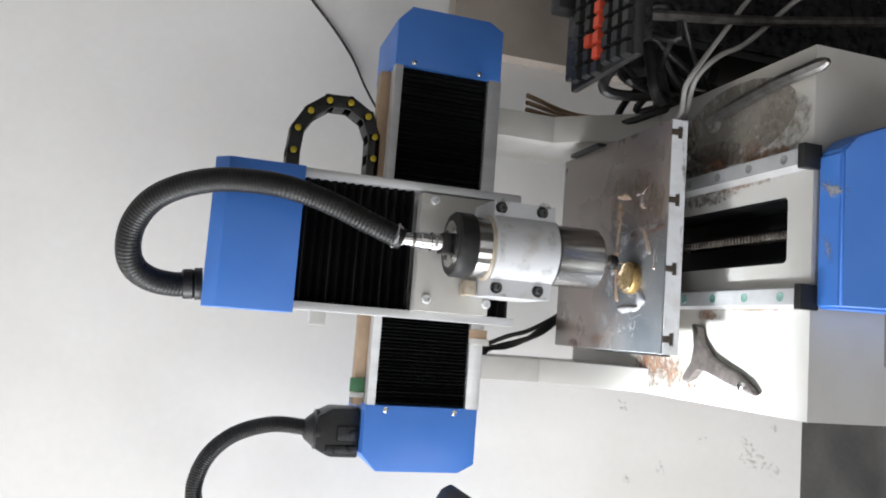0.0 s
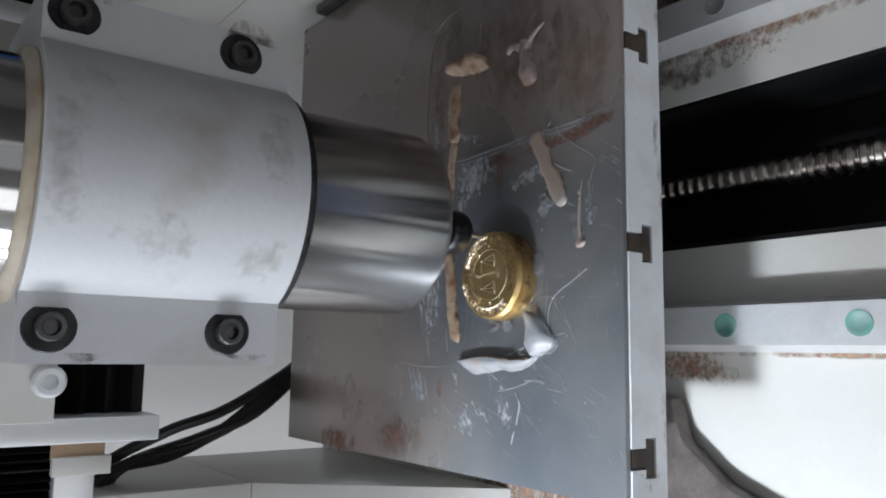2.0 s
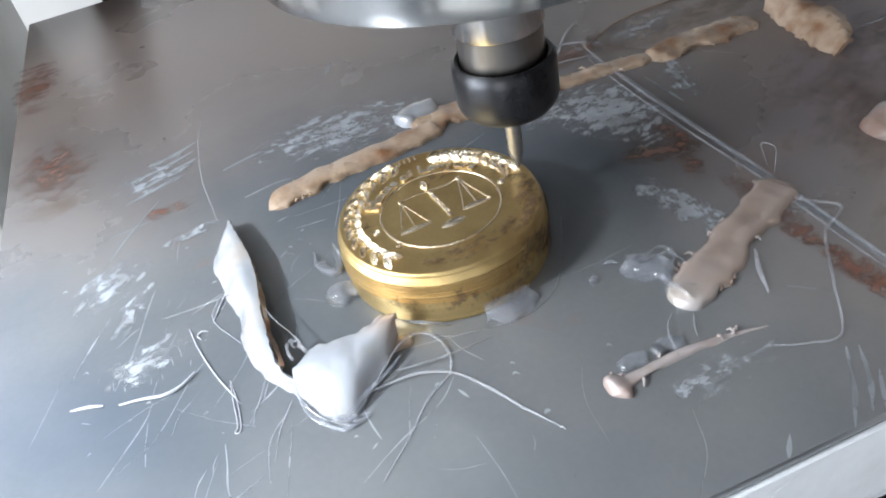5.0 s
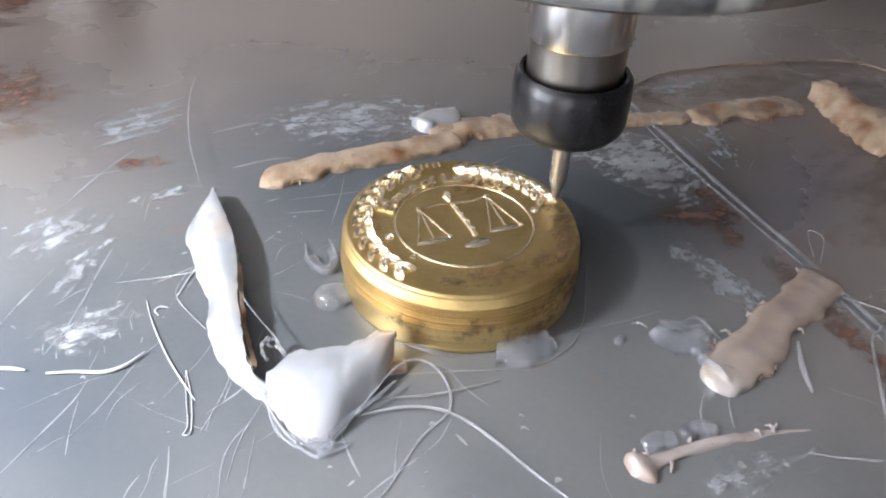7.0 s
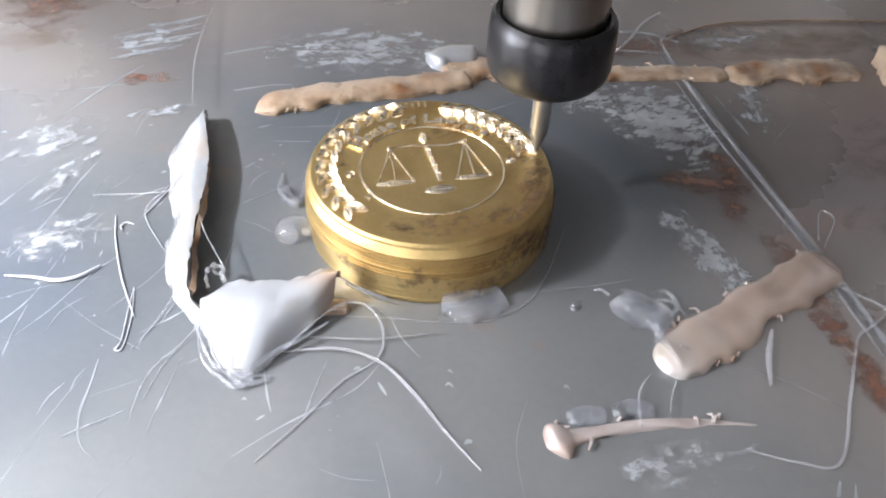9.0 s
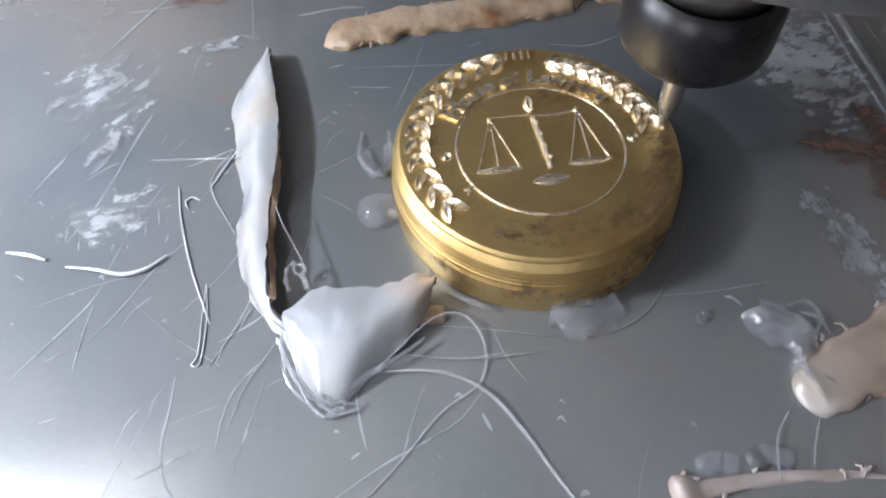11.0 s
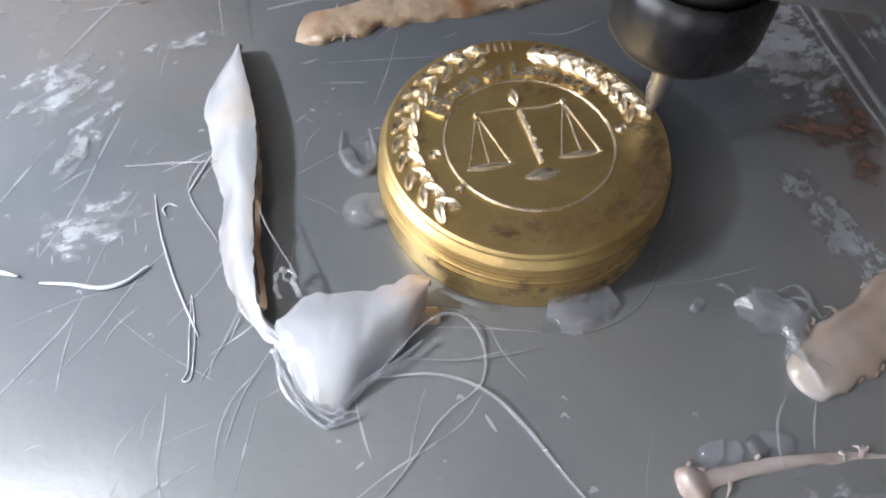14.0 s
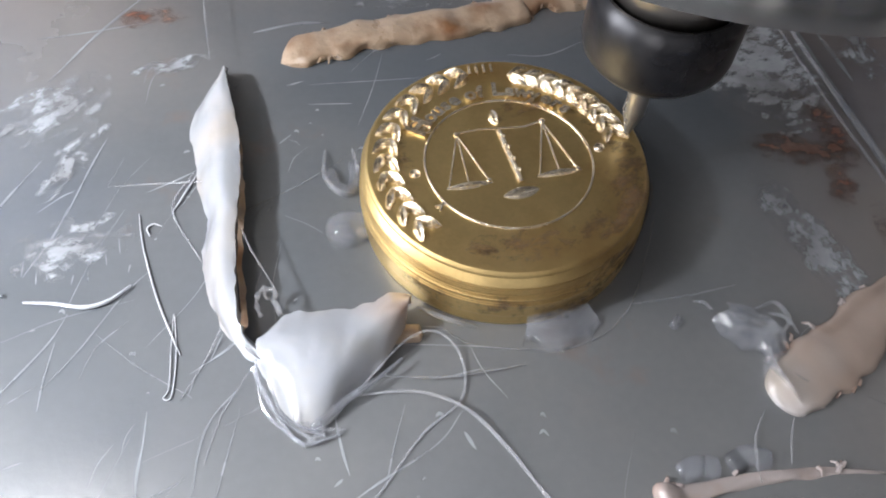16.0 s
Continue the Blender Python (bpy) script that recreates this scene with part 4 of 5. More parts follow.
def glue():
    skin = glue_sheet("glue_skin", [(-4.18, 3.55, 0, -4.02, 3.2, 0.42), (-4.5, 3.0, 0, -3.94, 2.5, 0.5), (-4.69, 2.27, 0, -3.85, 1.75, 0.5), (-4.6, 1.66, 0, -3.84, 1.1, 0.5), (-4.54, 1.0, 0, -3.88, 0.5, 0.5), (-4.44, 0.41, 0, -3.9, -0.1, 0.5), (-4.48, -0.3, 0, -3.9, -0.7, 0.5), (-4.4, -0.9, 0, -3.93, -1.2, 0.5), (-4.28, -1.38, 0, -3.92, -1.65, 0.46), (-4.03, -1.85, 0, -3.82, -1.95, 0.38), (-3.74, -2.2, 0, -3.62, -2.12, 0.25)],
               0.1, GLUE, "milky white strip of peeled hot glue standing on the board", 0.17, 1, 15, 0.03)
    rim = bmesh.new()
    prev = None
    for k in range(46):
        y = 1.6 - k * 0.075
        x = -3.87 + 0.03 * math.sin(y * 2.2) + 0.05 * noise.noise(Vector((y * 3.1, 2.0, 0.0)))
        low = 0.30 + 0.16 * noise.noise(Vector((y * 2.6, 0.4, 7.0))) + (0.06 if y > 0.4 else 0.0)
        cur = [rim.verts.new((x - 0.02, y, 0.46)), rim.verts.new((x + 0.05 + 0.05 * noise.noise(Vector((y * 5.0, 1.0, 1.0))), y, low + 0.06)), rim.verts.new((x - 0.05, y, low - 0.05))]
        if prev:
            for j in range(2):
                rim.faces.new([prev[j], prev[j + 1], cur[j + 1], cur[j]])
        prev = cur
    bmesh.ops.solidify(rim, geom=rim.faces[:], thickness=0.03)
    part("torn_edge", rim, GLUEB, skin, "torn brown underside along the lifted edge")
    flap = glue_sheet("glue_skin", [(-3.74, -2.15, 0, -3.6, -1.98, 0.4), (-3.55, -2.7, 0, -3.3, -1.72, 0.46), (-3.25, -3.15, 0, -2.85, -1.74, 0.47), (-2.98, -3.2, 0, -2.45, -1.74, 0.48), (-2.5, -2.78, 0.08, -2.12, -1.68, 0.49), (-2.06, -2.44, 0.18, -1.86, -1.58, 0.48), (-1.76, -2.02, 0.26, -1.6, -1.6, 0.4)],
               0.1, AGEING, "milky white flap of hot glue with a pinkish tip", 0.26, 2, 17)
    set_age(flap, lambda p: 1.6 * (p.x + 0.45 * (p.y + 1.6) + 2.5))
    glue_stick("glue_stick", [(2.95, -3.75), (3.5, -3.5), (4.3, -3.1), (5.4, -2.5), (6.2, -2.1), (6.7, -1.85)], lambda t: 0.34 + 0.4 * min(t, 0.2) + 0.03 * math.sin(t * 9) if t < 0.88 else 0.42 - 1.3 * (t - 0.88), GLUEP, "thick pinkish lump of old hot glue with ragged edges", 0.25, 3, 0.09, 0.45, 20, 0.42)
    lump = bpy.data.objects["glue_stick"]
    lump.data.materials[0] = AGEING
    set_age(lump, lambda p: 0.3 + 0.55 * (p.x + 0.6 * p.y - 0.7))
    glue_stick("glue_stick", [(0.95, -4.85), (1.3, -4.75), (2.0, -4.68), (2.8, -4.72), (3.4, -4.75), (3.95, -4.85)], lambda t: 0.15 * max(0.08, 1 - t * 0.9) if t > 0.2 else 0.13 + 0.13 * math.sin(t / 0.2 * math.pi), GLUEP, "tapering pinkish glue stick with a blob end", 0.42, 5, 0.22, 0.25, 9, 0.6)
    glue_stick("glue_flake", [(1.35, -4.5), (1.6, -4.42), (1.9, -4.5)], 0.15, CLEAR, "clear lobe of glue along the stick", 0.4, 25, 0.05, 0.5)
    glue_stick("glue_flake", [(2.0, -4.5), (2.3, -4.38), (2.6, -4.52)], 0.14, CLEAR, "clear lobe of glue along the stick", 0.4, 26, 0.05, 0.5)
    glue_stick("glue_strip", [(-3.15, 3.72), (-2.4, 4.02), (-1.4, 4.2), (-0.1, 4.35), (1.1, 4.5), (1.6, 4.6)], 0.38, GLUEB, "long brownish strip of old hot glue behind the disc", 0.28, 7, 0.14, 0.4, 9, 0.4)
    glue_stick("glue_strip", [(0.9, 4.7), (1.6, 4.95), (2.5, 4.95), (3.5, 4.75), (4.2, 4.65)], 0.46, GLUEB, "brown crusted lump of old hot glue behind the disc", 0.2, 8, 0.24, 0.4, 9, 0.5)
    glue_stick("glue_strip", [(4.0, 4.6), (5.0, 4.5), (6.0, 4.45), (6.9, 4.35), (7.6, 4.2)], 0.29, GLUEB, "thin brownish strip of old hot glue", 0.25, 10, 0.14, 0.3, 4, 0.3)
    glue_stick("glue_strip", [(7.4, 4.1), (8.5, 4.3), (9.7, 4.25), (10.8, 4.1)], 0.46, GLUEB, "short brown lump of old hot glue", 0.2, 9, 0.2, 0.3, 9, 0.45)
    glue_sheet("glue_crust", [(11.25, 4.5, 0, 11.6, 4.9, 0.25), (11.1, 3.9, 0, 11.75, 4.2, 0.5), (10.95, 3.1, 0, 11.7, 3.3, 0.5), (10.85, 2.4, 0, 11.8, 2.6, 0.55), (10.82, 1.8, 0, 11.6, 1.9, 0.45), (10.85, 1.4, 0, 11.3, 1.4, 0.2)], 0.12, GLUEB, "brownish peeling crust of old hot glue", 0.2, 31, 9, 0.13)
    lump = glue_stick("glue_stick", [(11.5, -1.45), (10.9, -1.3), (10.2, -1.45), (9.6, -1.55), (9.1, -1.6)], lambda t: 0.44 - 0.1 * math.sin(t * 7), GLUEP, "pale pinkish forked lump of old hot glue", 0.4, 12, 0.14, 0.3, 5)
    part("side_arm", bm_tube(smooth_line([(11.1, -1.1, 0.15), (11.3, -0.6, 0.2), (11.15, -0.1, 0.12)], 6), lambda t: 0.24 - 0.08 * t, 10, 0.7), GLUEP, lump)
    part("side_arm", bm_tube(smooth_line([(11.2, -1.6, 0.15), (11.6, -2.1, 0.15), (11.9, -2.6, 0.1)], 6), lambda t: 0.16 - 0.08 * t, 10, 0.7), GLUEP, lump)
    glue_thread([(11.8, 1.9, 0.3), (12.8, 2.1, 0.05), (14.1, 2.3)], 0.05)
    glue_stick("glue_blob", [(0.75, 5.2), (1.2, 5.45), (1.9, 5.4)], 0.36, GLUE, "pale milky blob of glue on the strip", 0.5, 13, 0.12, 0.4, 3)
    solo("glue_drop", roughen(join(bm_lathe([(0.33, 0), (0.34, 0.05), (0.29, 0.15), (0.18, 0.22), (0, 0.24)], (-2.36, -0.1, 0), seg=24), bm_tube([(-2.2, -0.2, 0.08), (-2.05, -0.3, 0.1), (-1.95, -0.36, 0.12)], 0.07, 8)), 0.03, 0.3), CLEAR, "clear drop of hot glue at the foot of the disc", "glue", "glue scraps on the board", angle=70)
    glue_sheet("glue_flake", [(-0.12, -2.35, 0, -0.05, -2.02, 0.22), (0.15, -2.5, 0, 0.2, -2.02, 0.26), (0.5, -2.5, 0, 0.5, -2.03, 0.24), (0.8, -2.45, 0, 0.75, -2.05, 0.2), (1.0, -2.3, 0, 0.92, -2.1, 0.14)], 0.06, CLEAR, "clear jagged flake of hot glue at the foot of the disc", 0.06, 6, 9, 0.14)
    glue_stick("glue_drop", [(-2.5, 1.2), (-2.46, 0.8), (-2.25, 0.62), (-2.12, 0.9), (-2.15, 1.3)], 0.1, CLEAR, "clear loop of hot glue beside the disc", 0.8, 19, 0.03)
    glue_sheet("glue_flake", [(2.58, -2.38, 0, 3.0, -2.42, 0.14), (2.66, -2.65, 0, 3.25, -2.62, 0.18), (2.97, -2.95, 0, 3.38, -2.85, 0.13), (3.12, -3.32, 0, 3.32, -3.12, 0.08)], 0.06, CLEAR, "clear shrivelled flake of hot glue", 0.08, 4, 9, 0.16)
    glue_stick("glue_crumb", [(1.95, -2.45), (2.05, -2.38), (2.12, -2.3)], 0.07, CLEAR, "tiny crumb of clear glue", 0.8, 21, 0.03)
    # threads
    glue_thread([(3.2, -2.4, 0.15), (3.5, -2.35, 0.15), (3.62, -2.6, 0.12), (3.45, -2.8, 0.1), (3.3, -2.75, 0.12)], 0.06, CLEAR)
    glue_thread([(3.35, -2.5, 0.14), (3.55, -2.62, 0.16), (3.7, -2.85, 0.05)], 0.05, CLEAR)
    glue_thread([(2.6, -2.3, 0.1), (2.5, -2.18, 0.12), (2.42, -2.1, 0.03)], 0.05, CLEAR)
    glue_thread([(6.9, 6.4), (6.6, 6.1), (6.42, 5.6), (6.36, 3.5), (6.42, 1.7), (6.5, 0), (6.6, -1.6), (6.62, -4.3), (6.77, -5.8), (6.8, -7.0)], 0.07, CLEAR)
    glue_thread([(6.2, 5.2), (6.16, 3.5), (6.2, 1.7), (6.3, 0), (6.4, -1.6), (6.42, -4.3), (6.55, -5.8)], 0.05, CLEAR)
    glue_thread([(6.5, 5.9), (8.0, 6.6), (9.5, 6.7), (11.3, 6.6), (13.8, 6.2), (14.7, 5.1), (14.9, 3.6)], 0.06, OLDTHREAD)
    glue_thread([(4.6, 6.6), (5.4, 6.5), (6.3, 6.3), (6.9, 5.8)], 0.07, CLEAR)
    glue_thread([(4.9, 5.2), (5.6, 5.9), (6.4, 6.9), (7.0, 7.4)], 0.06)
    glue_thread([(4.3, 5.9), (5.2, 5.6), (6.6, 5.3)], 0.05)
    glue_thread([(-2.55, 1.5, 0.05), (-2.6, 0.9, 0.12), (-2.35, 0.55, 0.1), (-2.1, 0.75, 0.15), (-2.12, 1.35, 0.2)], 0.08, CLEAR)
    glue_thread([(-1.55, -1.75, 0.3), (-1.1, -1.98, 0.2), (-0.75, -2.05, 0.05)], 0.08, CLEAR)
    for k, (ax, ay, bx, by) in enumerate(((-3.8, -2.3, -3.05, -3.38), (-3.6, -2.5, -2.95, -3.3), (-3.75, -2.2, -3.2, -3.4), (-3.3, -2.9, -2.7, -3.25), (-3.05, -3.35, -2.75, -3.3))):
        part("strand", bm_tube(smooth_line([(ax, ay, 0.25), ((ax + bx) / 2 - 0.12 - 0.04 * k, (ay + by) / 2 - 0.08, 0.12), (bx, by, 0.05)], 8), 0.022, 8), CLEAR, flap, "clear strand at the foot of the flap")
    glue_thread([(-3.8, -2.2, 0.1), (-4.2, -2.75), (-4.45, -3.4)], 0.02)
    glue_thread([(-2.2, -2.6, 0.1), (-1.3, -2.75, 0.1), (-0.2, -2.7)], 0.03, CLEAR)
    glue_thread([(-4.4, 1.0, 0.2), (-5.1, 1.2), (-5.9, 1.25)], 0.03)
    glue_thread([(-4.1, -1.4, 0.2), (-4.45, -2.0), (-4.75, -2.5)], 0.025)
    glue_thread([(3.2, -3.2, 0.1), (3.3, -3.45, 0.15), (3.42, -3.6, 0.2)], 0.06, CLEAR)
    glue_thread([(-2.95, -3.2), (-2.4, -2.72, 0.15), (-1.75, -2.2, 0.25), (-1.32, -2.12, 0.2), (-1.06, -2.48, 0.08), (-1.15, -3.05), (-1.73, -3.45), (-2.3, -4.05), (-2.9, -4.6)], 0.035)
    glue_thread([(-2.6, -2.8), (-1.75, -2.9, 0.12), (-1.15, -3.22, 0.12), (-0.73, -3.77, 0.06), (-0.39, -4.42), (-0.0, -5.1)], 0.05)
    glue_thread([(-4.1, 9.2), (-4.3, 7.6, 0.25), (-4.4, 5.4, 0.4), (-4.3, 3.5, 0.42)], 0.03)
    glue_thread([(2.42, -0.4), (1.72, -1.7), (1.2, -2.28), (0.58, -2.53), (0.0, -2.5), (-0.85, -2.3), (-1.3, -1.95), (-1.85, -1.88)], 0.025, CLEAR)
    glue_thread([(2.75, -3.85), (2.48, -4.14, 0.1), (2.37, -4.45, 0.06), (2.3, -4.75, 0.1)], 0.03)
    glue_thread([(3.1, -4.0), (2.9, -4.3, 0.1), (2.75, -4.6, 0.15)], 0.03)
    glue_thread([(6.3, -2.3), (6.7, -2.75, 0.08), (7.0, -3.1), (6.5, -3.4), (6.2, -3.6), (5.5, -4.6), (4.79, -5.59), (4.2, -5.5), (3.7, -5.28)], 0.05)
    glue_thread([(6.6, -1.7, 0.2), (7.0, -1.2, 0.35), (6.9, -0.9, 0.3), (6.6, -1.5, 0.2)], 0.025)
    glue_thread([(-4.6, 1.4), (-4.93, 0.66), (-4.5, -0.36)], 0.03)
    curl = [(-3.37, -1.69, 0.46), (-3.42, -1.5, 0.42)] + [(-3.53 + (0.12 - 0.013 * k) * math.cos(a), -1.29 + (0.14 - 0.014 * k) * math.sin(a), 0.38 - 0.01 * k) for k, a in enumerate(np.linspace(-1.0, 4.9, 9))]
    part("curl", bm_tube(smooth_line(curl, 6), lambda t: 0.04 - 0.022 * t, 8), THREAD, flap, "curled thread torn from the flap")
    part("curl", bm_tube(smooth_line([(-3.55, -1.16, 0.36), (-3.66, -1.25, 0.36), (-3.69, -1.42, 0.33), (-3.65, -1.58, 0.3)], 8), lambda t: 0.03 + 0.014 * math.sin(t * 20), 8), THREAD, flap, "curled thread torn from the flap")
    beads = smooth_line([(-3.84, -0.2, 0.46), (-3.74, -0.52, 0.44), (-3.61, -0.81, 0.39), (-3.44, -1.2, 0.36)], 16)
    solo("glue_thread", bm_tube(beads, lambda t: 0.011 + 0.016 * max(0.0, noise.noise(Vector((t * 22, 3, 1)))), 8), THREAD, "beaded thread of hot glue between skin and flap", "glue thread", "glue threads")
    for k, (cx, cy, rr) in enumerate(((-3.2, -3.17, 0.1), (-3.03, -3.22, 0.08), (-3.1, -3.12, 0.12), (-2.97, -3.17, 0.06))):
        loop = [(cx + rr * math.cos(a), cy + 0.7 * rr * math.sin(a), 0.05 + 0.06 * math.sin(a + k)) for a in np.linspace(0, 6.6, 14)]
        part("strand", bm_tube(loop, 0.012, 6), THREAD, flap, "fine loops at the tied foot of the flap")
    part("membrane", bm_tube(smooth_line([(-3.1, -3.15, 0.05), (-2.9, -3.05, 0.12), (-2.6, -2.88, 0.17), (-2.2, -2.68, 0.2), (-1.85, -2.45, 0.22)], 8), lambda t: 0.09 - 0.07 * t, 10, 0.6), CLEAR, flap, "stretched clear membrane beside the flap")
    glue_thread([(-3.7, -2.5), (-3.5, -3.0), (-3.25, -3.35), (-2.95, -3.35)], 0.05, CLEAR)
    glue_thread([(4.9, -3.3, 0.1), (4.64, -3.75), (4.42, -4.28)], 0.09)
    glue_thread([(-6.9, -0.72), (-6.49, -0.8), (-6.08, -0.92), (-5.75, -0.86), (-5.46, -0.65)], 0.06, SHAVING)
    glue_thread([(-7.8, -0.38), (-7.47, -0.46), (-7.2, -0.57)], 0.06, SHAVING)
    glue_thread([(-5.42, 0.64), (-5.33, 0.01), (-5.11, -0.88), (-4.85, -1.63), (-4.77, -1.85)], 0.028, SHAVING)
    glue_thread([(-4.87, -1.19), (-4.89, -1.8), (-4.9, -2.3), (-4.97, -2.45), (-4.86, -2.42), (-4.82, -1.8), (-4.86, -1.2)], 0.022, SHAVING)
    glue_thread([(-5.24, 0.2), (-5.29, 0.34), (-5.2, 0.42), (-5.08, 0.36)], 0.03, SHAVING)
    glue_stick("glue_crumb", [(-2.0, -2.02), (-1.75, -2.0), (-1.5, -2.02)], 0.12, GLUEB, "brown sliver of glue under the flap", 0.7, 23, 0.05, 0.5)
    glue_thread([(-4.92, 0.62), (-4.75, 0.95), (-4.58, 1.3)], 0.03, SHAVING)


glue()


# ---- scratches, smears and stains on the board
SCRATCH = mat("scratched_plastic", (0.40, 0.42, 0.45), 0.5, 0, (0.20, 0.21, 0.23), 60, fine=0.2, alpha=0.52)


def film_material(name, colour, colour2, rough, most=0.9, soft=0.5, relief=0.03):
    """A broken film: kept where a stretched noise exceeds a level that rises towards the patch's rim."""
    m = mat(name, colour, rough, 0, colour2, 130, fine=0.2, bump=relief)
    nt = m.node_tree
    n, l = nt.nodes, nt.links
    local, unit, level = n.new("ShaderNodeUVMap"), n.new("ShaderNodeUVMap"), n.new("ShaderNodeAttribute")
    local.uv_map, unit.uv_map, level.attribute_name = "local", "unit", "level"
    no = n.new("ShaderNodeTexNoise")
    no.inputs["Scale"].default_value, no.inputs["Detail"].default_value, no.inputs["Roughness"].default_value = 2.4, 9, 0.68
    l.new(local.outputs[0], no.inputs["Vector"])
    ln = n.new("ShaderNodeVectorMath")
    ln.operation = "LENGTH"
    l.new(unit.outputs[0], ln.inputs[0])
    def calc(op, a, b):
        k = n.new("ShaderNodeMath")
        k.operation = op
        for i, v in enumerate((a, b)):
            if isinstance(v, float):
                k.inputs[i].default_value = v
            else:
                l.new(v, k.inputs[i])
        return k.outputs[0]
    e = calc("POWER", ln.outputs["Value"], 2.0)
    f = calc("MULTIPLY", calc("SUBTRACT", no.outputs[0], 0.5), 6.0)
    f = calc("SUBTRACT", calc("SUBTRACT", f, calc("SUBTRACT", level.outputs["Fac"], 0.55)), calc("MULTIPLY", e, 1.0))
    r = n.new("ShaderNodeMapRange")
    r.inputs[1].default_value, r.inputs[2].default_value, r.inputs[4].default_value = -0.12, soft, most
    l.new(f, r.inputs[0])
    l.new(r.outputs[0], n["Principled BSDF"].inputs["Alpha"])
    return m


SMEAR = film_material("dried_glue_film", (0.36, 0.375, 0.40), (0.22, 0.22, 0.23), 0.45, 0.85, 0.85)
RUST = film_material("rust_stain", (0.15, 0.065, 0.042), (0.21, 0.13, 0.10), 0.5, 0.9, 1.0)
RUSTB = film_material("rust_bloom_on_enamel", (0.23, 0.10, 0.055), (0.30, 0.20, 0.13), 0.7, 0.95, 1.4)
PATINA = film_material("brown_tarnish", (0.085, 0.05, 0.026), (0.15, 0.09, 0.045), 0.45, 0.7, 1.0)
BROWNFILM = film_material("brown_glue_film", (0.24, 0.165, 0.12), (0.16, 0.11, 0.08), 0.3, 0.55, 1.5)
SMUDGE = film_material("brownish_smudge", (0.24, 0.21, 0.17), (0.32, 0.285, 0.245), 0.5, 0.38, 1.8)
# brown film for the base enamel: dust, and shade put into the colour
DUSTSHADE = film_material("dust_and_shade_film", (0.21, 0.185, 0.155), (0.28, 0.25, 0.21), 0.7, 0.62, 1.6)
GRIME = film_material("dark_grime", (0.10, 0.08, 0.065), (0.16, 0.13, 0.10), 0.6, 0.6, 0.9)
PITTED = film_material("pitted_plaster", (0.46, 0.44, 0.41), (0.3, 0.28, 0.25), 0.8, 0.7, 1.4, 0.1)
BOARD = bpy.data.objects["board"]


def flat_strip(pts, w, z):
    """A flat strip of varying width along pts on the board."""
    line = smooth_line(pts, 6)
    bm = bmesh.new()
    prev = None
    for k, p in enumerate(line):
        a, b = line[max(k - 1, 0)], line[min(k + 1, len(line) - 1)]
        d = np.array([b[0] - a[0], b[1] - a[1]])
        d /= np.linalg.norm(d) + 1e-9
        t = k / (len(line) - 1)
        ww = w * (0.25 + 0.75 * math.sin(math.pi * t)) * (0.8 + 0.5 * noise.noise(Vector((p[0] * 4, p[1] * 4, 0.3))))
        cur = [bm.verts.new((p[0] - d[1] * ww, p[1] + d[0] * ww, z)), bm.verts.new((p[0] + d[1] * ww, p[1] - d[0] * ww, z))]
        if prev:
            bm.faces.new([prev[0], prev[1], cur[1], cur[0]])
        prev = cur
    bmesh.ops.recalc_face_normals(bm, faces=bm.faces[:])
    return bm


def film(cx, cy, rx, ry, turn, thr, seed, z=0.006, cell=0.06, stretch=1.5, grain=0.0):
    """A patch for a film material, with its own coordinates in centimetres and in its own radius."""
    bm = bmesh.new()
    z += 0.008 + (seed % 25) * 0.0008
    c, s = math.cos(radians(turn)), math.sin(radians(turn))
    local, unit = bm.loops.layers.uv.new("local"), bm.loops.layers.uv.new("unit")
    lev = bm.verts.layers.float.new("level")
    n, grain = 20, grain or (1.6 if max(rx, ry) < 2.5 else 0.45)
    vs = []
    for k in range(n):
        a = 2 * math.pi * k / n
        u, v = rx * math.cos(a), ry * math.sin(a)
        q = bm.verts.new((cx + u * c - v * s, cy + u * s + v * c, z))
        q[lev] = thr
        vs.append((q, u, v, math.cos(a), math.sin(a)))
    f = bm.faces.new([q[0] for q in vs])
    for lp, (q, u, v, uu, vv) in zip(f.loops, vs):
        lp[local].uv = (u / stretch * grain + seed * 7.3, v * grain + seed * 3.1)
        lp[unit].uv = (uu, vv)
    return bm


def film_round(cx, cy, radius, turn, z, rx, ry, level, seed, grain=1.0):
    """A film patch bent round an upright cylinder."""
    bm = bmesh.new()
    local, unit = bm.loops.layers.uv.new("local"), bm.loops.layers.uv.new("unit")
    lev = bm.verts.layers.float.new("level")
    nu, nv, at = 12, 6, {}
    for i in range(nu + 1):
        for j in range(nv + 1):
            u, v = 2 * i / nu - 1, 2 * j / nv - 1
            w = radians(turn) + u * rx / radius
            q = bm.verts.new((cx + radius * math.cos(w), cy + radius * math.sin(w), z + v * ry))
            q[lev] = level
            at[i, j] = (q, u, v)
    for i in range(nu):
        for j in range(nv):
            quad = [at[i, j], at[i + 1, j], at[i + 1, j + 1], at[i, j + 1]]
            f = bm.faces.new([q[0] for q in quad])
            for lp, (q, u, v) in zip(f.loops, quad):
                lp[local].uv = (u * rx * grain + seed * 7.3, v * ry * grain + seed * 3.1)
                lp[unit].uv = (u, v)
    return bm


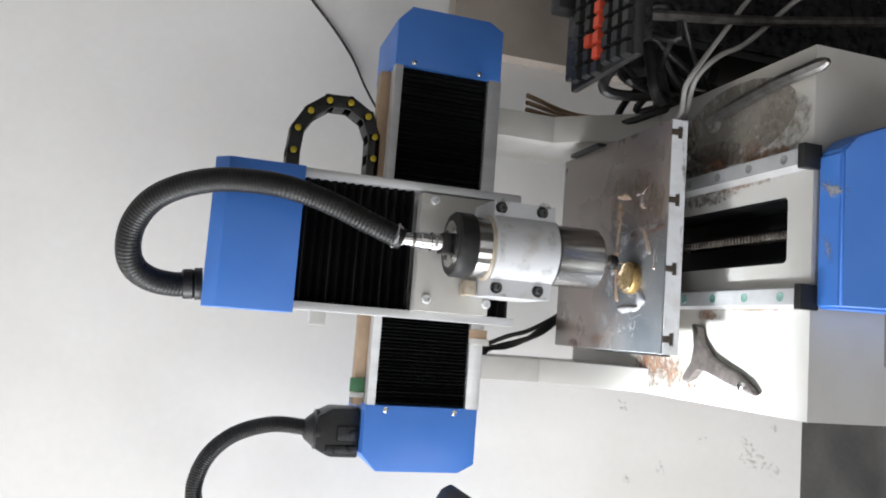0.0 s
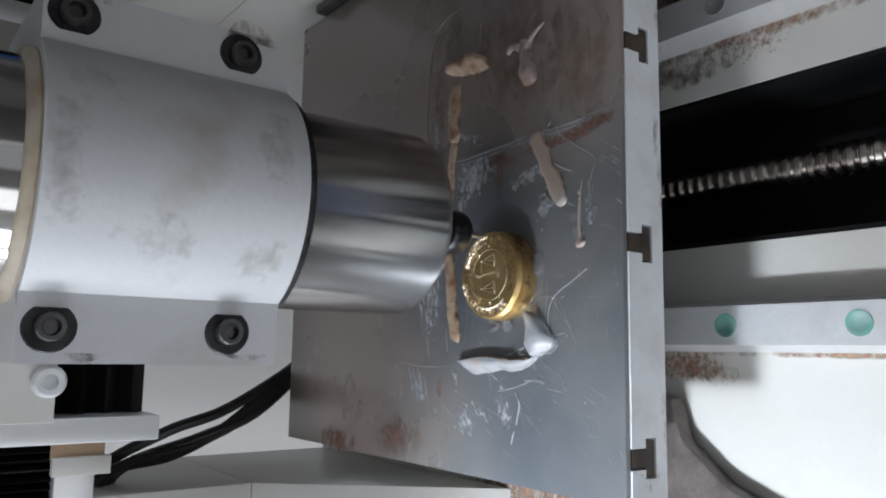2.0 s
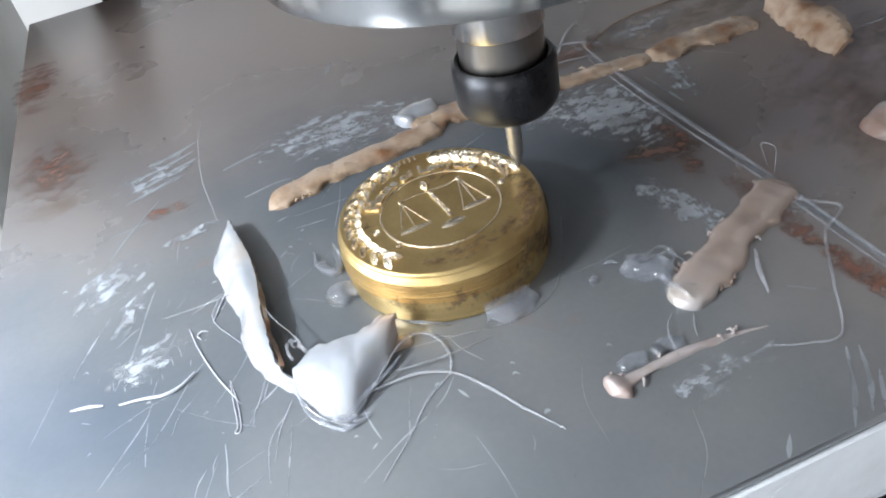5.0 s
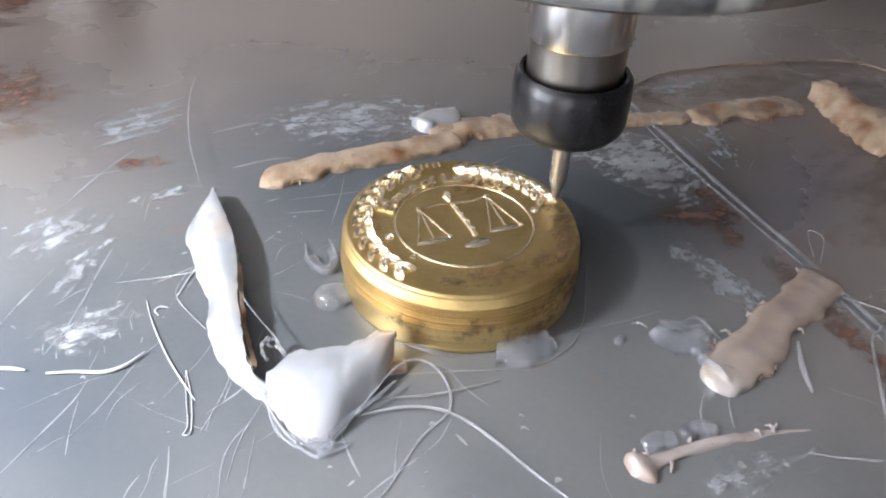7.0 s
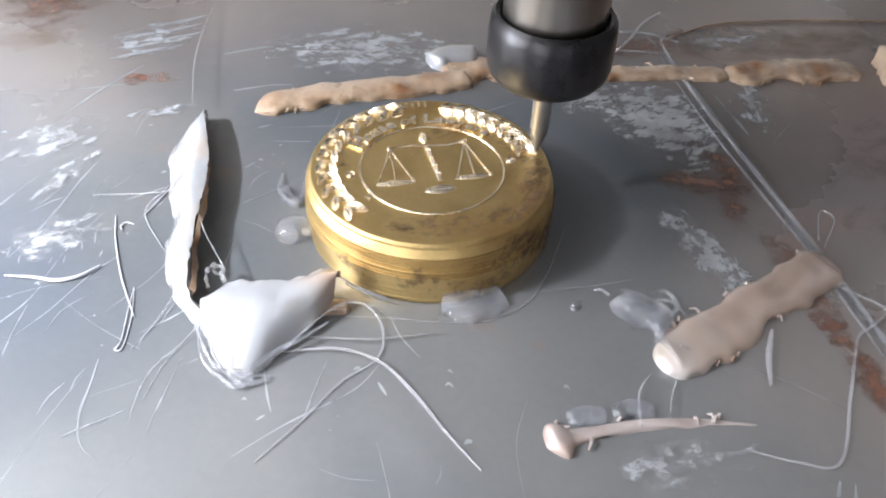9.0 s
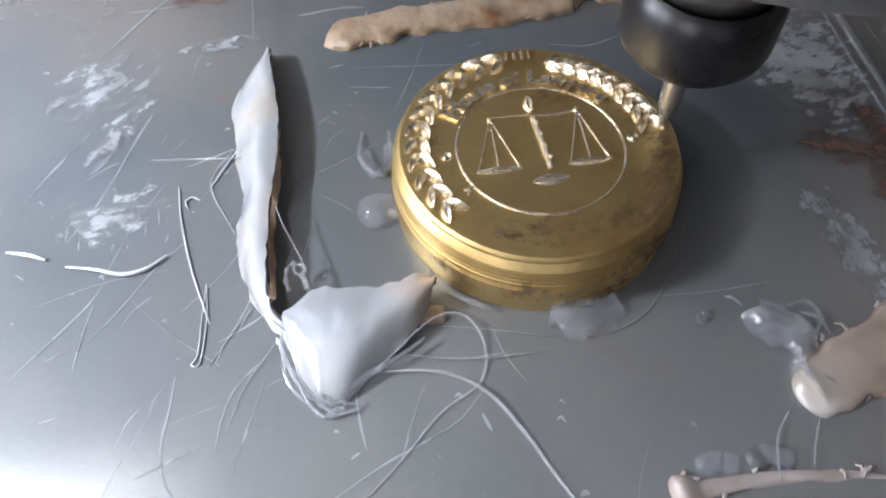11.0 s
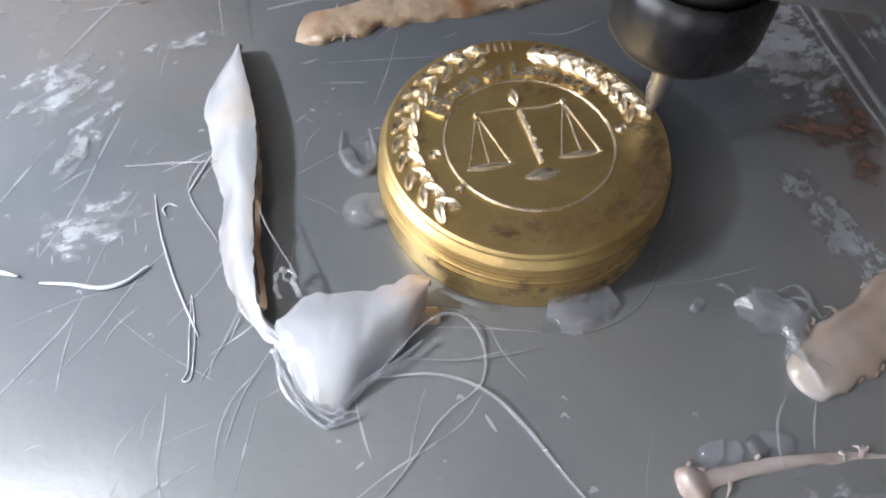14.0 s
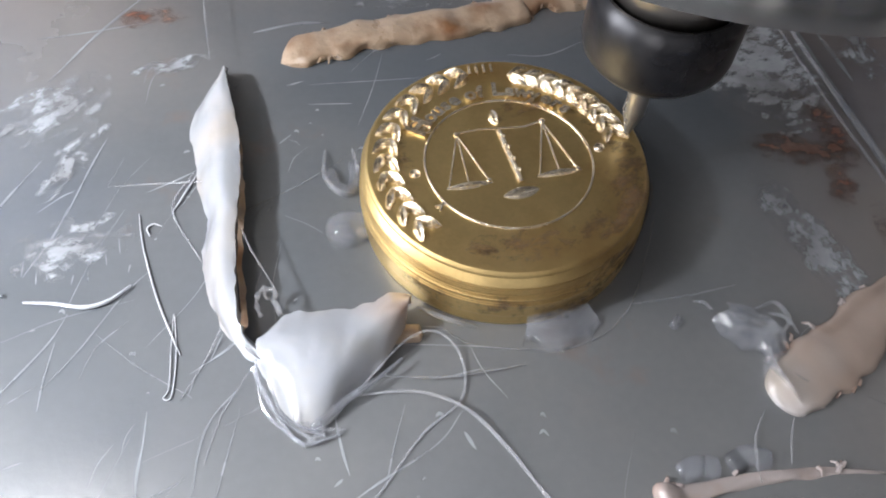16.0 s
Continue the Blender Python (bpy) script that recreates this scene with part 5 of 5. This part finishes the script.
def marks():
    # long scratches to the west of the glue strip: points, half width
    west = [([(-7.36, -2.47), (-7.01, -2.04), (-6.51, -1.41), (-6.3, -0.98)], 0.022), ([(-6.53, -2.1), (-6.08, -1.55), (-5.6, -0.82), (-5.2, -0.38)], 0.018), ([(-6.98, -0.27), (-6.65, 0.38), (-6.46, 0.96)], 0.02), ([(-6.49, 0.77), (-6.22, 1.67), (-6.0, 2.3)], 0.025),
            ([(-7.8, 0.42), (-7.5, 1.05), (-6.98, 1.94)], 0.03), ([(-6.9, 0.9), (-6.6, 1.15), (-6.4, 1.25)], 0.02), ([(-5.33, 1.06), (-4.95, 1.22), (-4.58, 1.4)], 0.022), ([(-6.54, -2.38), (-6.5, -1.9), (-6.42, -1.4)], 0.018), ([(-7.07, 3.75), (-6.39, 4.86), (-5.61, 5.87)], 0.05)]
    south = [([(-5.53, -3.94), (-5.12, -3.75), (-4.67, -3.56)], 0.025), ([(-5.17, -2.6), (-5.2, -3.02), (-5.26, -3.58), (-5.15, -4.07), (-4.9, -4.31)], 0.025), ([(-4.01, -2.45), (-4.34, -2.8), (-4.51, -3.19), (-4.6, -3.81)], 0.022), ([(-4.39, -4.11), (-4.2, -3.45), (-3.99, -2.73)], 0.015),
             ([(-4.64, -2.15), (-4.2, -1.89), (-4.01, -1.74)], 0.018), ([(-4.39, -2.03), (-4.21, -1.61)], 0.014), ([(-2.81, -3.05), (-2.76, -3.51), (-2.7, -3.84)], 0.02), ([(-2.29, -4.08), (-2.1, -3.53), (-1.9, -3.02)], 0.016), ([(-4.6, -2.5), (-5.3, -1.95), (-5.9, -1.35)], 0.012)]
    middle = [([(-0.9, -2.29), (-0.79, -2.69), (-0.55, -3.13)], 0.014), ([(-1.25, -2.71), (-0.75, -2.66)], 0.014), ([(-2.17, -2.08), (-1.01, -2.28), (-0.2, -2.47)], 0.012), ([(-3.94, 0.46), (-2.99, 0.89), (-1.95, 1.53)], 0.016), ([(-3.07, 3.13), (-2.78, 3.21)], 0.02), ([(-2.74, 2.63), (-2.01, 2.55)], 0.016), ([(-3.27, 1.8), (-3.07, 1.97)], 0.025),
              ([(1.52, -1.99), (2.24, -1.99), (3.13, -1.91)], 0.022), ([(-3.21, -4.48), (-2.49, -4.05), (-1.57, -3.61), (-1.17, -3.21)], 0.02), ([(0.9, 3.4), (1.6, 3.3), (2.4, 3.6)], 0.02), ([(-1.2, -3.5), (-1.1, -3.75)], 0.03)]
    east = [([(6.25, 6.3), (6.44, 4.15), (6.47, 1.83), (6.54, -0.23), (6.51, -1.4), (6.6, -4.3), (6.5, -6.8)], 0.13), ([(6.84, 3.47), (6.9, 2.6), (6.93, 1.91)], 0.06), ([(7.07, -5.38), (9.5, -5.35), (12, -5.3), (15.2, -5.6)], 0.07), ([(11.8, 2.0), (13.4, 2.3), (15.4, 2.4)], 0.06), ([(15.4, 2.4), (15.5, 0), (15.4, -2.9), (15.2, -5.4)], 0.06),
            ([(4.66, -5.83), (4.2, -6.5), (3.7, -7.08)], 0.06), ([(4.84, -5.9), (4.5, -6.5), (4.11, -6.97)], 0.06), ([(4.75, -6.42), (4.32, -7.0)], 0.05), ([(5.4, -6.1), (4.8, -7.0)], 0.05), ([(2.84, -6.74), (2.56, -7.06)], 0.05)]
    north = [([(-6.15, 6.6), (-5.5, 6.9), (-4.5, 7.3)], 0.12), ([(-5.7, 7.7), (-5.0, 7.9), (-4.4, 8.2)], 0.13), ([(-6.3, 7.2), (-5.4, 7.4), (-4.5, 7.75)], 0.1), ([(-6.4, 6.2), (-5.6, 6.5), (-4.9, 6.7)], 0.1), ([(-3.9, 6.2), (-3.2, 6.4), (-2.6, 6.5)], 0.08), ([(-3.6, 4.6), (-2.8, 4.75), (-2.2, 4.7)], 0.06), ([(-0.2, 9.6), (0.1, 10.2)], 0.12), ([(-7.4, 4.9), (-6.4, 5.0), (-5.4, 5.15)], 0.03)]
    lines = west + south + middle + east + north
    rnd = random.Random(11)
    for k in range(9):
        x, y, ln = -7.0 + 0.19 * k + rnd.uniform(-0.05, 0.05), rnd.uniform(-0.5, -0.05), rnd.uniform(0.08, 0.3)
        lines.append(([(x, y + ln), (x + rnd.uniform(-0.03, 0.05), y)], rnd.uniform(0.006, 0.02)))
    pieces = [flat_strip(p, w * 0.85, 0.014) for p, w in lines]
    for k in range(90):
        near = k < 55
        x, y = (rnd.uniform(-8.5, 1.5), rnd.uniform(-7.2, 4.0)) if near else (rnd.uniform(-9, 19), rnd.uniform(-7.2, 14))
        if math.hypot(x, y) < 2.3:
            continue
        a, ln = rnd.choice((rnd.uniform(0.7, 1.3), rnd.uniform(-0.2, 3.1))), rnd.uniform(0.1, 1.0) ** 2 * 2.2 + 0.1
        bend = rnd.uniform(-0.25, 0.25)
        dx, dy = math.cos(a) * ln / 2, math.sin(a) * ln / 2
        pieces.append(flat_strip([(x - dx, y - dy), (x + bend * dy, y - bend * dx), (x + dx, y + dy)], rnd.uniform(0.003, 0.011), 0.014 + k * 1e-5))
    for k in range(8):
        x, y, a, ln = rnd.uniform(-8, 2), rnd.uniform(-6.5, 3.0), rnd.uniform(0.3, 1.6), rnd.uniform(1.4, 4.0)
        dx, dy, bend = math.cos(a) * ln / 2, math.sin(a) * ln / 2, rnd.uniform(-0.15, 0.15)
        if min(math.hypot(x + dx * q, y + dy * q) for q in (-1, -0.5, 0, 0.5, 1)) > 2.4:
            pieces.append(flat_strip([(x - dx, y - dy), (x + bend * dy, y - bend * dx), (x + dx, y + dy)], rnd.uniform(0.004, 0.009), 0.0156 + k * 1e-5))
    for k in range(60):
        x, y, w = rnd.uniform(-8.5, 1.5), rnd.uniform(-6.8, 4.0), rnd.uniform(0.012, 0.04)
        if math.hypot(x, y) > 2.3:
            pieces.append(flat_strip([(x, y), (x + w * 1.5, y + w), (x + w * 3, y + rnd.uniform(-2, 2) * w)], w, 0.0158 + k * 1e-5))
    tagged(part("scratch", join(*pieces), SCRATCH, BOARD, "fine pale scratches"), kind="stuff")
    films = [film(-0.7, 6.2, 2.4, 1.3, -5, -0.12, 2, cell=0.05), film(5.3, 2.6, 1.2, 1.6, 20, -0.4, 3, cell=0.045), film(4.65, -1.4, 1.6, 0.42, 105, -0.3, 4, cell=0.04), film(-6.9, 3.1, 1.1, 0.7, 40, -0.1, 5, cell=0.045), film(-6.4, 0.2, 1.0, 0.6, 10, 0.05, 6, cell=0.04), film(4.0, 3.6, 0.9, 0.5, 30, -0.1, 41, cell=0.04), film(7.5, 3.0, 1.2, 0.5, 80, 0.0, 42), film(-5.0, 3.9, 0.8, 0.25, 15, -0.05, 43, cell=0.04), 
             film(8.2, 5.9, 1.8, 0.7, 5, 0.1, 8), film(5.4, 0.95, 0.5, 0.2, 10, -0.1, 12), film(11.8, 3.8, 0.25, 2.2, 0, 0.0, 14), film(-5.6, 7.0, 1.4, 1.0, 20, 0.2, 15), film(2.6, -5.3, 1.3, 0.45, 5, 0.2, 44), film(-6.5, 1.9, 1.0, 0.35, 60, 0.1, 49)]
    tagged(part("glue_film", join(*films), SMEAR, BOARD, "dried whitish glue film"), kind="stuff")
    rust = [film(5.95, -2.4, 0.32, 1.7, 0, -0.25, 22, 0.005), film(6.15, -4.9, 0.36, 1.5, 12, -0.3, 23, 0.005), film(6.35, -6.2, 0.3, 0.8, 15, -0.1, 46, 0.005), film(5.6, -0.3, 0.3, 0.7, -20, 0.0, 47, 0.005), film(5.3, 0.45, 0.95, 0.38, -15, -0.25, 21, 0.005, 0.035), film(-8.3, 9.5, 1.2, 2.0, 10, 0.1, 24, 0.005), film(-9.0, 16, 0.9, 3.0, 0, 0.0, 25, 0.005),
            film(5.9, 5.7, 1.5, 0.5, 10, 0.05, 26, 0.005), film(5.9, 1.1, 0.3, 1.3, 10, -0.05, 27, 0.005), film(-5.4, 5.3, 0.8, 0.35, 0, 0.1, 28, 0.005)]
    tagged(part("rust_stain", join(*rust), RUST, BOARD, "brown rust stain"), kind="stuff")
    tagged(part("brown_film", join(film(8.9, 5.7, 3.2, 0.9, 0, -0.5, 101, 0.004, grain=0.7), film(12.9, 4.6, 2.4, 1.6, -10, -0.1, 102, 0.004, grain=0.5), film(11.5, -0.5, 4.2, 3.2, 20, -0.3, 103, 0.004, grain=0.4), film(9.5, -4.8, 3.4, 2.0, 10, -0.4, 105, 0.004, grain=0.4), film(-8.2, 8.5, 1.6, 2.2, 0, 0.1, 104, 0.004, grain=0.4)), BROWNFILM, BOARD, "thin brown glue film"), kind="stuff")
    base = bpy.data.objects["engraving_machine"]
    stains = [film(-11.0, 9.0, 1.9, 4.4, 0, -0.55, 31, -8.88, 0.1, 1.2), film(-13.6, 8.6, 1.8, 3.4, 0, 0.35, 29, -8.88, 0.1, 1.2), film(-12.0, 3.6, 2.6, 3.0, 0, -0.1, 32, -8.88, 0.1, 1.2), film(-3.5, -12, 0.16, 8.5, 0, -0.25, 36, -8.88, 0.1, 1.2), film(-4.1, -3.5, 0.8, 2.2, 0, -0.3, 37, -8.88, 0.1, 1.2), film(15.2, -14, 0.7, 6.5, 0, -0.45, 38, -8.88, 0.1, 1.2)]
    stains += [film(16.2, -11.5, 1.6, 2.2, 10, -0.1, 45, -8.88, 0.1, 1.2), film(15.6, -4.5, 1.2, 3.5, 0, -0.4, 46, -8.88, 0.1, 1.2), film(12.0, -10, 0.4, 8, 0, -0.1, 47, -8.88, 0.1, 1.2), film(11.6, -8, 1.2, 2.4, 0, 0.25, 39, -8.88, 0.1, 1.2), film(-13.5, -2, 1.0, 6, 0, 0.35, 40, -8.88, 0.1, 1.2), film(16.5, -3, 1.2, 7, 0, 0.4, 33, -8.88, 0.12), film(11.2, -2.5, 1.0, 4, 0, 0.35, 34, -8.88, 0.1), film(-4.4, -5.2, 0.7, 1.6, 0, 0.1, 35, -8.88, 0.08)]
    tagged(part("grime", join(film(16.5, -2.5, 2.4, 7.5, 0, -0.5, 41, -8.88, 0.1, 1.2, 0.5), film(20.5, 4.5, 3.5, 5.0, 20, -0.4, 42, -8.88, 0.1, 1.2, 0.5), film(11.3, -2.0, 1.2, 5.5, 0, -0.2, 43, -8.88, 0.1, 1.2, 0.5)), GRIME, base, "dark oily grime beside the rail"), kind="stuff")
    # mostly darkens the east of the base, where shade is painted in
    tagged(part("smudge", join(film(20.5, -8, 5.2, 11, 0, -1.6, 51, -8.886, 0.1, 1.2, 0.3), film(18.5, -17, 3.5, 4.5, 0, -0.7, 52, -8.886, 0.1, 1.2, 0.4), film(-12.5, 5, 2.6, 9, 0, -0.4, 53, -8.886, 0.1, 1.2, 0.4)), DUSTSHADE, base, "brownish dust and painted shade on the enamel"), kind="stuff")
    cover = bpy.data.objects["front_cover"]
    tagged(part("scuff", join(film(9.5, -24.2, 2.6, 0.9, 70, -0.1, 80, -9.28, 0.1, 1.3), film(3.0, -23.6, 2.0, 0.7, 20, 0.2, 81, -9.28, 0.1, 1.3)), SMEAR, cover, "pale scuffs on the paint"), kind="stuff")
    tagged(part("rust_stain", join(*stains), RUSTB, base, "orange-brown rust on the white enamel"), kind="stuff")
    disc = bpy.data.objects["brass_disc"]
    stains = [film(1.55, -1.05, 0.5, 0.17, 52, -0.35, 87, 1.182, grain=2.2), film(1.22, -1.4, 0.4, 0.13, 38, -0.1, 88, 1.182, grain=2.2), film(1.5, 0.35, 0.3, 0.5, 0, 0.1, 83, 1.182, grain=2.5), film(-0.1, -1.55, 0.9, 0.3, 0, 0.25, 84, 1.182, grain=2.5), film(0.5, 0.9, 0.9, 0.35, 10, 0.4, 85, 1.182, grain=2.0), film(-1.55, 0.2, 0.3, 0.5, 0, 0.5, 86, 1.182, grain=2.5), film(1.45, -0.75, 0.42, 0.3, 40, 0.15, 90, 1.182), film(1.72, -0.3, 0.22, 0.4, 10, -0.1, 91, 1.182), film(0.9, -1.35, 0.6, 0.25, 20, 0.3, 92, 1.182), film(-0.6, -1.5, 0.5, 0.2, 160, 0.45, 93, 1.182), film(1.1, 0.75, 0.3, 0.25, 0, 0.45, 94, 1.182)]
    for q, (a, z, rx, lv) in enumerate(((-20, 0.72, 0.55, -0.3), (-42, 0.6, 0.7, -0.2), (-65, 0.7, 0.5, 0.25), (-100, 0.6, 0.6, 0.2), (5, 0.75, 0.4, -0.3), (-30, 0.25, 0.7, 0.0), (-75, 0.3, 0.8, 0.3), (-55, 0.95, 0.6, 0.0), (-130, 0.5, 0.7, 0.4))):
        stains.append(film_round(0, 0, 2.135, a, z, rx, 0.3, lv, 95 + q, 1.8))
    tagged(part("patina", join(*stains), PATINA, disc, "brown tarnish spots"), kind="stuff")
    def upright(y, *a, **more):
        bm = film(*a, **more)
        bm.transform(Matrix.Translation((0, y, 0)) @ Matrix.Rotation(math.pi / 2, 4, "X"))
        return bm
    clamp = bpy.data.objects["spindle_clamp"]
    smuts = [upright(-2.0, x + dx, z + dz, 1.7, 1.1, 20 * k, -0.5, 60 + k, 0.01, grain=0.6) for k, (x, z, dx, dz) in enumerate(((6.75, 20.1, -0.3, -0.2), (6.75, 14.6, -0.2, -0.6), (-3.05, 20.1, 0.4, -0.4), (-3.05, 14.6, 0.3, -0.2)))]
    tagged(part("grime", join(*smuts), GRIME, clamp, "dark oily grime round the screws"), kind="stuff")
    rounds = []
    for q, (a, z, rx, ry, lv) in enumerate(((-118, 17.5, 1.0, 1.6, 0.1), (-75, 14.0, 1.6, 0.8, 0.05), (-95, 20.4, 2.4, 0.6, -0.1), (-60, 19.5, 0.9, 1.3, 0.2), (-125, 14.2, 0.9, 1.0, 0.0))):
        rounds.append(film_round(SX, SY, 4.56, a, z, rx, ry, lv, 110 + q, 0.55))
    tagged(part("smudge", join(*rounds), SMUDGE, clamp, "brownish finger smudges"), kind="stuff")
    bed = bpy.data.objects["work_table"]
    specks = [upright(-7.15, x, z, rx, ry, 5, lv, 70 + k, 0.01, 0.06, 1.6) for k, (x, z, rx, ry, lv) in enumerate(((-6, -2.3, 3.0, 0.3, 0.4), (4.5, -2.3, 3.6, 0.35, 0.35), (13.5, -2.2, 4.5, 0.45, 0.2), (18.6, -1.4, 1.2, 1.1, 0.3), (-8.6, -1.3, 0.9, 1.1, 0.7)))]
    tagged(part("dirt", join(*specks), GRIME, bed, "dirty specks on the table's edge"), kind="stuff")
    pits = []
    for k, (x, z, r) in enumerate(((-35.5, -30.5, 1.4), (-30.6, -61, 3.6), (-28, -59, 2.0), (-33, -38, 1.5), (-21, -29, 1.6), (-27, -48, 1.2), (-33, -66, 2.2), (-24, -66, 1.5))):
        bm = film(0, 0, r * 1.6, r, rnd.uniform(0, 90), 0.55, 50 + k, 0, 0.16, grain=0.5)
        bm.transform(Matrix.Translation((x, 49.99, z)) @ Matrix.Rotation(math.pi / 2, 4, "X"))
        pits.append(bm)
    wall = bpy.data.objects["wall_north"]
    tagged(part("plaster_pit", join(*pits), PITTED, wall, "shallow dirty pits in the plaster"), kind="stuff")


marks()


# ---- desk with keyboard and cable clutter to the side
def desk():
    d = thing("desk", (60, 10, -73), "dark grey desk beside the machine", "desk")
    part("tabletop", bm_box(27.5, 110, -12.5, 7, 6.6, 8.4, 0.15), BLACKM, d)
    for x, y in ((60, -10), (106, -10), (60, 4), (106, 4)):
        part("leg", bm_box(x - 2, x + 2, y - 2, y + 2, -73, 6.4, 0.2), DSTEEL, d)
    kb = thing("keyboard", (42, -5, 8.4), "black keyboard with a few red keys on the desk", "keyboard")
    part("case", bm_box(24.6, 66, -13.9, 2.9, 8.4, 9.4, 0.25), BLACK, kb)
    key = bm_prism([(-0.84, -0.84), (0.84, -0.84), (0.84, 0.84), (-0.84, 0.84)], "z", 0, 0.75)
    for v in key.verts:
        if v.co.z > 0.5:
            v.co.x *= 0.8
            v.co.y *= 0.8
    me, red = mesh_of("key", key, BLACK), None
    red = me.copy()
    red.materials[0] = RED
    for j in range(6):
        for k in range(20):
            hot = (j == 3 and k in (1, 2, 3, 4)) or (j == 4 and k == 2)
            ob = new("key", red if hot else me)
            ob.parent = kb
            ob.matrix_parent_inverse = Matrix.Translation(-Vector(kb.location))
            ob.location = [v * C for v in (25.6 + k * 2.02 + (j % 3) * 0.3, -12.2 + j * 2.45 + (0.6 if j == 5 else 0), 9.4)]
            if hot:
                tagged(ob, "red key")
    c = thing("computer_case", (44, 8, -46), "black computer case under the desk", "computer")
    part("shell", bm_box(33, 55, 0, 15, -46, 2, 0.4), BLACK, c)
    part("front_panel", bm_box(34, 54, -0.8, 0, -45, 1, 0.3), BLACKM, c)
    s = solo("low_shelf", bm_box(31, 100, -2, 46, -48, -46, 0.2), TAUPE, "dark shelf under the desk", "shelf")
    solo("shelf_support", bm_box(60, 64, 0, 44, -73, -48, 0.2), TAUPE, "dark support under the shelf", "support")
    cab = thing("side_cabinet", (64, 40, -73), "taupe painted cabinet against the wall", "cabinet")
    part("body", bm_box(45.2, 100, 46, 49.9, -73, 14, 0.2), TAUPE, cab)
    part("plinth", bm_box(46, 99, 45.4, 46, -73, -66, 0.1), BLACKM, cab)
    solo("power_brick", bm_box(36.5, 58, 3.4, 6.6, 8.4, 11.6, 0.5), BLACK, "black power brick behind the keyboard", "power supply")
    cable("white_cable", [(46, -5, -18), (39.2, -5, -12.6), (34, -5, -9), (30, -5, -6.2), (25.6, -5, -3.4), (23.5, 0, -6), (24, 8, -8.4)], 0.36, CABLE_W, "white cable hanging beside the machine", "side cables")
    cable("white_cable", [(50, -6, -26), (44, -6, -24), (39.8, -5, -19.5), (33, -5, -12.5), (30.2, -5, -8), (27, -4, -5.5), (24.5, 2, -8.3)], 0.36, CABLE_W, "white cable hanging beside the machine", "side cables")
    cable("grey_conduit", [(33, -6, 6.6), (36, -6, -14), (39.9, -6, -35), (42, -4, -46)], 0.7, DSTEEL, "grey conduit hanging under the desk", "side cables")
    rnd = random.Random(5)
    for k in range(11):
        x, y, z = rnd.uniform(26, 34), rnd.uniform(-4, 10), rnd.uniform(-10, 2)
        pts = [(38 + rnd.uniform(-4, 6), y + 4, 2 + rnd.uniform(-20, 2))]
        for q in range(3):
            pts.append((x + rnd.uniform(-4, 6), y + rnd.uniform(-5, 5), z + rnd.uniform(-6, 3)))
        pts += [(27.2 + rnd.uniform(0, 2), rnd.uniform(2, 12), -12 - rnd.uniform(0, 6)), (29, 10, -46)]
        cable("black_cable", pts, rnd.choice((0.4, 0.55, 0.8)), BLACK, "black cable in a tangle beside the machine", "side cables")
    for k in range(4):
        cable("brown_cable", [(27.5 + k * 1.2, 26, 6.2), (27.2 + k, 26 + k, -4), (26.9 + k * 0.6, 22, -12), (28 + k, 20, -46)], 0.4, TAN, "brown cable hanging beside the machine", "side cables")


desk()
